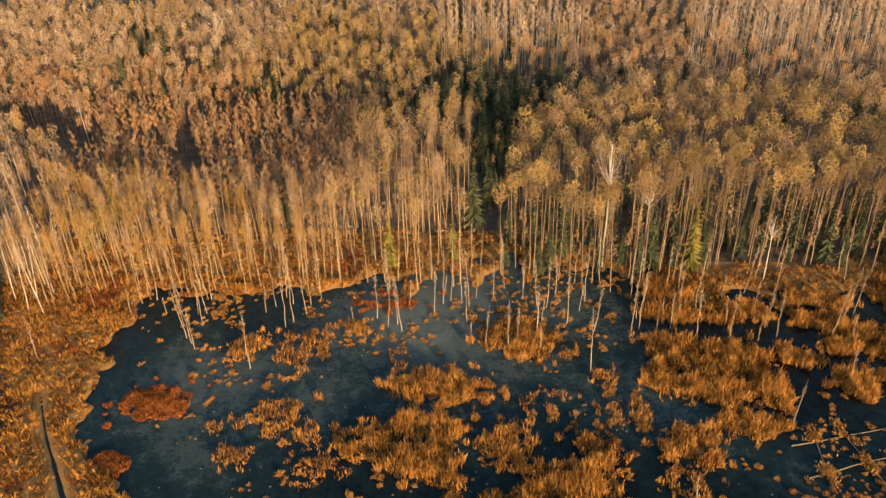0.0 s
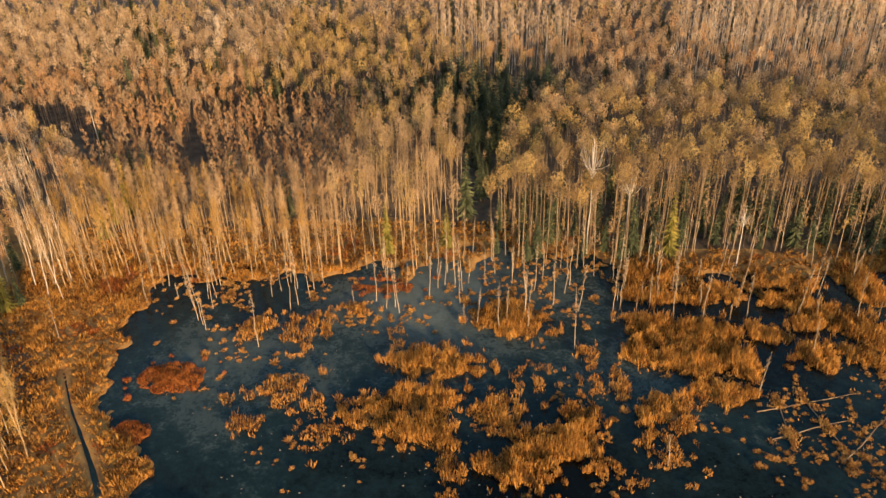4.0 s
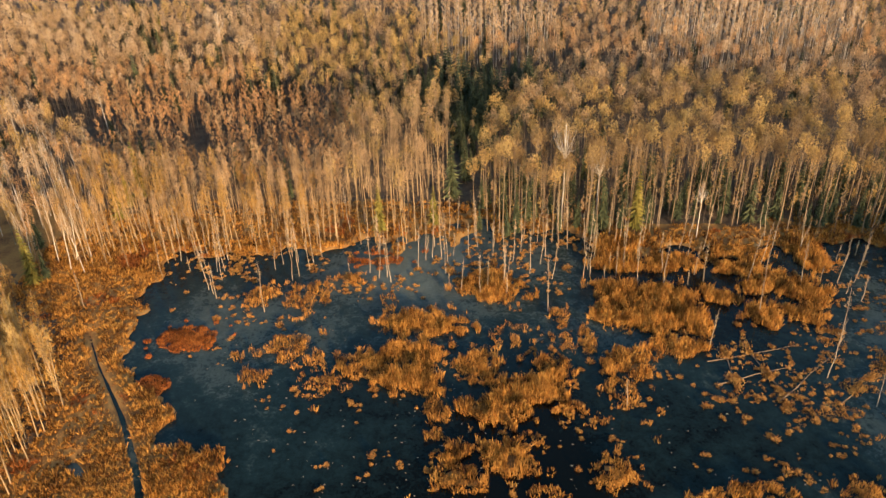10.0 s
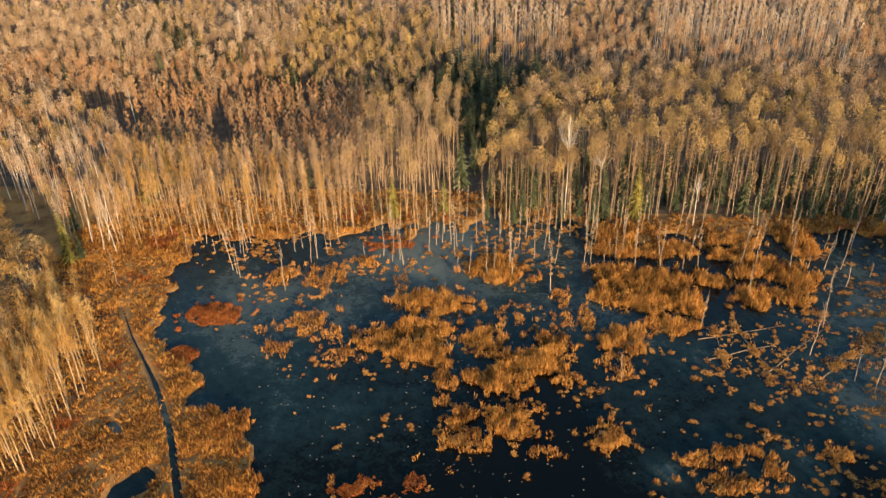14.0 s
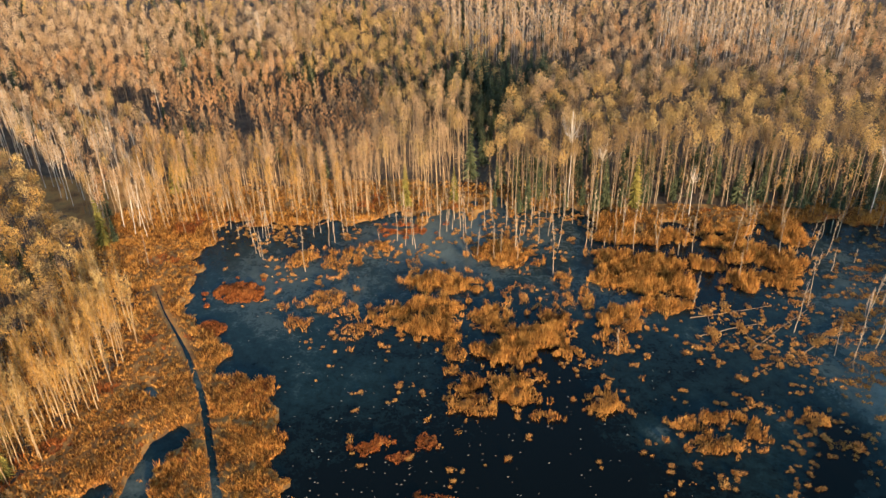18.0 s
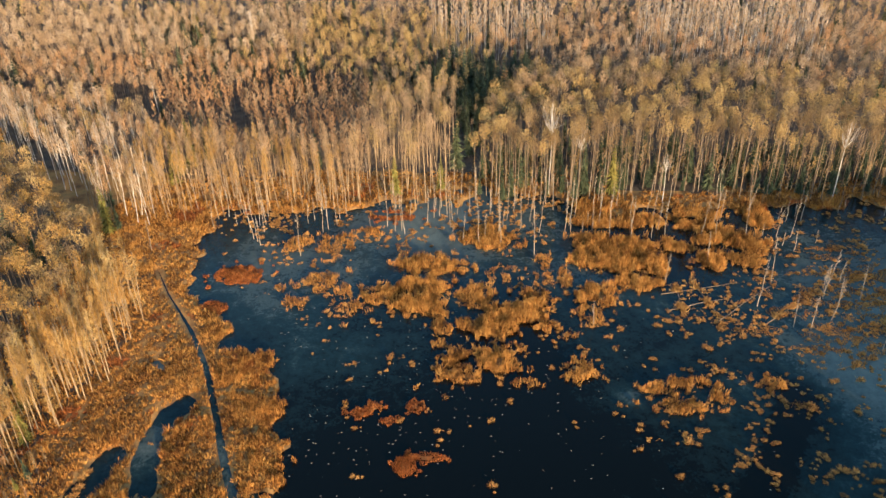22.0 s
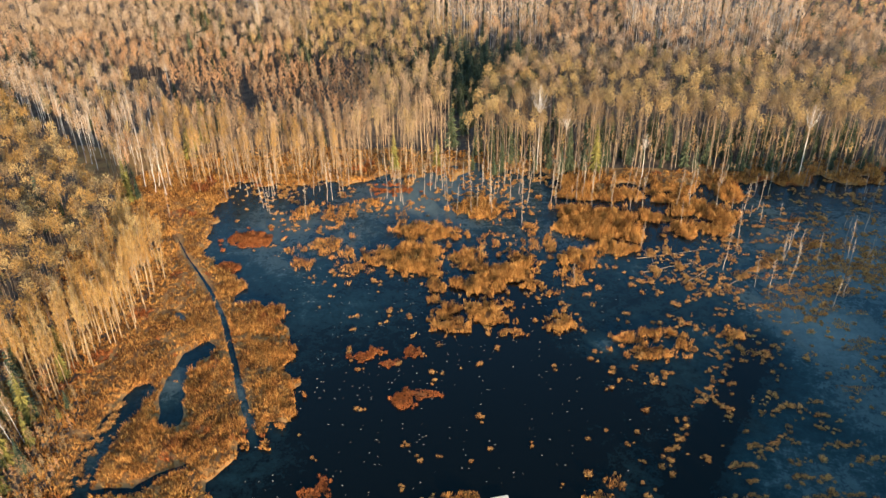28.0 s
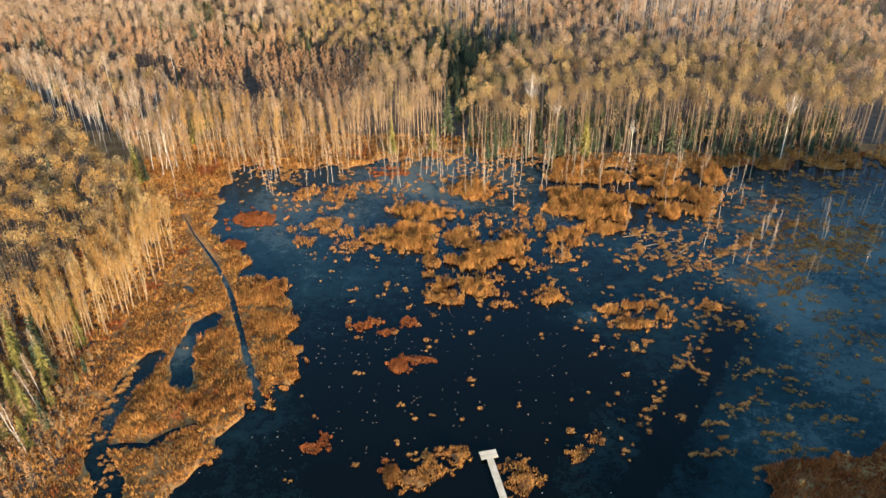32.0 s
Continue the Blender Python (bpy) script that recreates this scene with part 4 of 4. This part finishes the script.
# where tussocks crowd: x, y, half width, half depth, number
CROWDS = (
    (-15, 81.4, 28.8, 9.8, 190), (13.1, 80.2, 17, 10.6, 150), (18.5, 91.5, 20.7, 8.2, 170), (-33, 85.4, 15.8, 6.5, 70),
    (55.6, 52.9, 20.7, 15.5, 330), (23.8, 53.6, 15.1, 18.1, 90), (47.5, 32.5, 19.3, 11.8, 110), (83.7, 63, 25.3, 21, 640),
    (56.9, 8.5, 9.9, 14.6, 80), (-2.6, 30.3, 16.3, 19.4, 46), (-28.1, 66.3, 16.1, 9.1, 60), (32.1, 10.9, 15.9, 14.8, 30), (4.8, 3.1, 19, 10.2, 22),
    (-38.1, -2.6, 3.8, 7.9, 40), (53, 22.9, 17.3, 10.7, 60), (75.6, 27.7, 14.6, 16.3, 130), (12.2, -3.9, 8.3, 4.2, 34), (-11.5, 48.5, 10.3, 3.6, 26), (96, 88, 24, 8, 170), (-37, -3, 6, 10, 50),
)


def build_tussocks():
    spots = []
    for cx, cy, rx, ry, n in CROWDS:
        x, y = rng.normal(cx, rx * 0.5, n * 2), rng.normal(cy, ry * 0.5, n * 2)
        ok = (dry(x, y) < -0.2) & (value_noise(x, y, 3.2, 31) > -0.15)
        for a, b in zip(x[ok][: n * 2 // 3], y[ok][: n * 2 // 3]):
            size = rng.uniform(0.35, 0.8) * (1.5 if rng.uniform() < 0.2 else 1)
            spots.append((a, b, size))
            for _ in range(int(rng.integers(0, 3))):
                spots.append((a + rng.normal(0, 0.55), b + rng.normal(0, 0.45), size * rng.uniform(0.4, 0.9)))
    # low rows of tufts on the shaded flats
    for row in range(8):
        for x in np.arange(44, 72, 0.5):
            y = -4 + 3.0 * row + 0.1 * (x - 46) + rng.normal(0, 0.35)
            if value_noise(x, row * 10.0, 3.4, 71) > 0.12 and dry(x, y) < 0 and 0.877 * x - 0.481 * y > 40:
                spots.append((x, y, rng.uniform(0.4, 0.85)))
    # the row of tufts beside the sunken channel
    for t in np.linspace(0, 1, 74):
        if value_noise(t * 42, 3.0, 2.6, 72) > -0.1:
            spots.append((35.4 + 20.4 * t + rng.normal(0, 0.45), -3 + 37.2 * t + rng.normal(0, 0.5), rng.uniform(0.35, 0.9)))
    # tufts along the pools in the marsh
    for t in np.linspace(0, 1, 26):
        spots.append((-42.6 + 0.8 * t + rng.normal(0, 0.4), 1 + 12 * t + rng.normal(0, 0.3), rng.uniform(0.7, 1.2)))
        spots.append((-43.4 + 0.8 * t + rng.normal(0, 0.5), -8 + 8 * t + rng.normal(0, 0.3), rng.uniform(0.7, 1.2)))
    spots.sort(key=lambda s: math.hypot(s[0] - 14, s[1] - 30))
    first = {}
    for x, y, s in spots[:300]:
        k = int(rng.integers(len(TUSSOCKS)))
        m = pose(x, y, 0, 0, 0, rng.uniform(0, 360)) @ Matrix.Diagonal((s * rng.uniform(0.85, 1.15), s, s * rng.uniform(0.9, 1.5), 1))
        if k in first:
            ob = copy_thing(first[k], m)
        else:
            ob = first[k] = tagged(new("sedge_tussock"), "straw-coloured sedge tussock standing in the water", "tussock", "tussocks in the lake")
            part("mound", mesh("mound", *TUSSOCKS[k][0], [PEAT]), ob)
            part("tuft", mesh("tuft", *TUSSOCKS[k][1], [STRAW]), ob)
        ob.matrix_basis = m
    pieces = {0: [], 1: []}
    for x, y, s in spots[300:]:
        k, a = int(rng.integers(len(TUSSOCKS))), rng.uniform(0, 6.28)
        for i in (0, 1):
            v, f = TUSSOCKS[k][i]
            pieces[i].append((np.stack([(v[:, 0] * math.cos(a) - v[:, 1] * math.sin(a)) * s + x, (v[:, 0] * math.sin(a) + v[:, 1] * math.cos(a)) * s + y, v[:, 2] * s], 1), f))
    (va, fa), (vb, fb) = join(pieces[0]), join(pieces[1])
    v, f = np.concatenate([va, vb]), np.concatenate([fa, fb + len(va)])
    me = mesh("tussock_field", v, f, [PEAT, STRAW], np.r_[np.zeros(len(fa)), np.ones(len(fb))])
    tagged(new("tussock_field", me), "many small brown sedge tussocks in the flooded marsh", "tussocks", kind="stuff")


build_tussocks()


# ---- dead trees ----
POLES = [tree_arrays(300 + i, h, 0.45, 0.45 * w, 5, int(50 * w), 0.06, (0.6, 0.03), 5, 0.05, 6) for i, (h, w) in enumerate(((8, 0.6), (10, 1), (6, 0.4), (11.5, 1.2), (4, 0.3), (9, 0.8)))]
pole_first = {}


def build_snag(x, y, k, lean, turn):
    m = pose(x, y, min(0.1, ground_z(x, y)) - 0.1, lean * math.cos(turn), lean * math.sin(turn), math.degrees(turn) * 3)
    if k in pole_first:
        copy_thing(pole_first[k], m)
        return
    root = pole_first[k] = tagged(new("dead_tree"), "bare bleached dead trunk standing in the water", "dead tree", "dead trees in the flooded marsh")
    part("trunk", mesh("trunk", *POLES[k][0], [DEADWOOD]), root)
    part("crown", mesh("crown", *POLES[k][1], [TWIG[3]]), root, "a few thin dead twigs")
    root.matrix_basis = m


SNAGS = (
    (-25.1, 69.9), (6.8, 76.3), (10.2, 75.3), (-7.6, 80.2), (21, 70.9), (44.6, 62.4), (30.2, 49.1), (59.3, 55.5), (53.9, 70.0), (63.8, 49.8),
    (70.7, 52.1), (76.4, 63.7), (71.2, 74.5), (46.5, 82), (63.9, 63.2), (71.4, 58.1), (-55.4, 70.1), (-35, 74.9), (65.7, 47.1), (75.9, 43.9),
    (78.9, 46.8), (86.8, 46.2), (84, 59.7), (89.2, 62.1), (28.7, 81.1), (14.2, 75.2), (0.3, 86.1), (72.3, 60.5), (73.2, 62.3), (11.3, 76.8), (-34.2, 73.6), (-36.2, 76),
)
for x, y in SNAGS:
    build_snag(x, y, int(rng.integers(4)), rng.uniform(0, 5), rng.uniform(0, 6.28))
for x, y in scatter(-52, 36, 74, 96, 3.6, lambda x, y: (value_noise(x, y, 5, 51) > -0.25) & (y > 77 + np.abs(x) * 0.05)):
    build_snag(x, y, int(rng.integers(6)), rng.uniform(0, 3), rng.uniform(0, 6.28))
for x, y in scatter(72, 108, 56, 94, 5.6, lambda x, y: value_noise(x, y, 9, 52) > -0.3):
    build_snag(x, y, int(rng.integers(3)) * 2, rng.uniform(0, 5), rng.uniform(0, 6.28))
for x, y in scatter(32, 76, 80, 97, 4.2, lambda x, y: value_noise(x, y, 6, 53) > -0.1):
    build_snag(x, y, int(rng.integers(6)), rng.uniform(0, 5), rng.uniform(0, 6.28))


# ---- fallen logs ----
def build_log(ax, ay, bx, by):
    g = np.random.default_rng(int(abs(ax * 11 + by)))
    t = np.linspace(0, 1, 5)
    pts = np.stack([ax + (bx - ax) * t, ay + (by - ay) * t, 0.12 + 0 * t], 1) + g.normal(0, 0.07, (5, 3))
    root = tagged(new("fallen_log"), "fallen grey trunk overgrown with moss, lying in the water", "log", "fallen logs in the flooded marsh")
    part("trunk", mesh("trunk", *tube(pts, 0.085 - 0.05 * t, 6), [BARK]), root)
    n = 1100
    u = g.uniform(0, 1, n)
    start = np.stack([ax + (bx - ax) * u + g.normal(0, 0.42, n), ay + (by - ay) * u + g.normal(0, 0.42, n), 0.02 + 0 * u], 1)
    ok = value_noise(start[:, 0], start[:, 1], 1.5, 61) > 0.0
    way = np.stack([g.normal(0, 0.12, n), g.normal(0, 0.12, n), g.uniform(0.2, 0.5, n)], 1)
    moss = part("moss", mesh("moss", *blades(start[ok], way[ok], g.uniform(0.08, 0.16, ok.sum()), g), [STRAW]), root, "straw-coloured moss and grass")
    tagged(moss, kind="stuff")


for log in ((43.5, 58.7, 57.3, 62.7), (43.9, 53.8, 54.6, 57.6), (51, 50.2, 63.5, 62.1), (46.5, 62.2, 46, 52.3), (49.6, 63.3, 51.8, 53.3), (58.9, 49.9, 66.4, 56.4), (78, 50.4, 84, 55.9), (66.9, 38.5, 75.6, 42.5), (85.1, 52.8, 94.1, 59.6)):
    build_log(*log)


# ---- flecks of ice and leaves ----
def build_flecks():
    n = 560
    x, y = rng.normal(6, 19, n), rng.normal(27, 22, n)
    ok = (dry(x, y) < -0.5) & (y > -14)
    x, y = x[ok], y[ok]
    n, a = len(x), rng.uniform(0, 6.28, len(x))
    r = rng.uniform(0.04, 0.105, n)
    k = np.arange(6) * math.pi / 3
    ring = np.stack([x[:, None] + np.cos(a[:, None] + k) * r[:, None] * 1.4, y[:, None] + np.sin(a[:, None] + k) * r[:, None], np.full((n, 6), 0.012)], 2)
    top = np.stack([x, y, 0.012 + r * 0.5], 1)[:, None]
    v = np.concatenate([ring, top], 1).reshape(-1, 3)
    i = np.arange(n)[:, None, None] * 7
    f = (i + np.array([(j, (j + 1) % 6, 6) for j in range(6)])[None]).reshape(-1, 3)
    tagged(new("floating_flecks", mesh("floating_flecks", v, f, [DEADWOOD])), "small pale flecks of ice and leaves on the water", "debris", kind="stuff")


build_flecks()


# ---- pier ----
def build_pier():
    root = tagged(new("pier"), "pale wooden jetty ending in a short cross platform", "pier")
    to_end = pose(16.7, -3.15, 0.45, 0, 0, 15.6)
    root.matrix_basis = to_end
    def board(sx, sy, sz):
        bm = bmesh.new()
        bmesh.ops.create_cube(bm, size=1.0, matrix=Matrix.Diagonal((sx, sy, sz, 1)))
        bmesh.ops.bevel(bm, geom=bm.edges[:], offset=0.006, segments=1, affect="EDGES")
        me = bpy.data.meshes.new("board")
        bm.to_mesh(me)
        bm.free()
        me.materials.append(PLANK)
        return me
    long, short, post, beam = board(2.5, 0.16, 0.045), board(1.0, 0.16, 0.045), board(0.12, 0.12, 1.4), board(0.08, 1.0, 0.14)
    for i in range(9):
        part("plank", long, root).matrix_basis = pose(0, 0.68 - 0.17 * i, 0)
    for i in range(220):
        part("plank", short, root).matrix_basis = pose(0, -0.85 - 0.17 * i, 0)
    for x, y in ((-0.95, 0.45), (0.95, 0.45), (-0.95, -0.45), (0.95, -0.45)):
        part("post", post, root).matrix_basis = pose(x, y, -0.73)
    for i in range(16):
        for x in (-0.4, 0.4):
            part("post", post, root).matrix_basis = pose(x, -1.6 - 2.0 * i, -0.73)
    for x in (-0.36, 0.36):
        part("beam", beam, root).matrix_basis = pose(x, -17, -0.095) @ Matrix.Diagonal((1, 33, 1, 1))


build_pier()
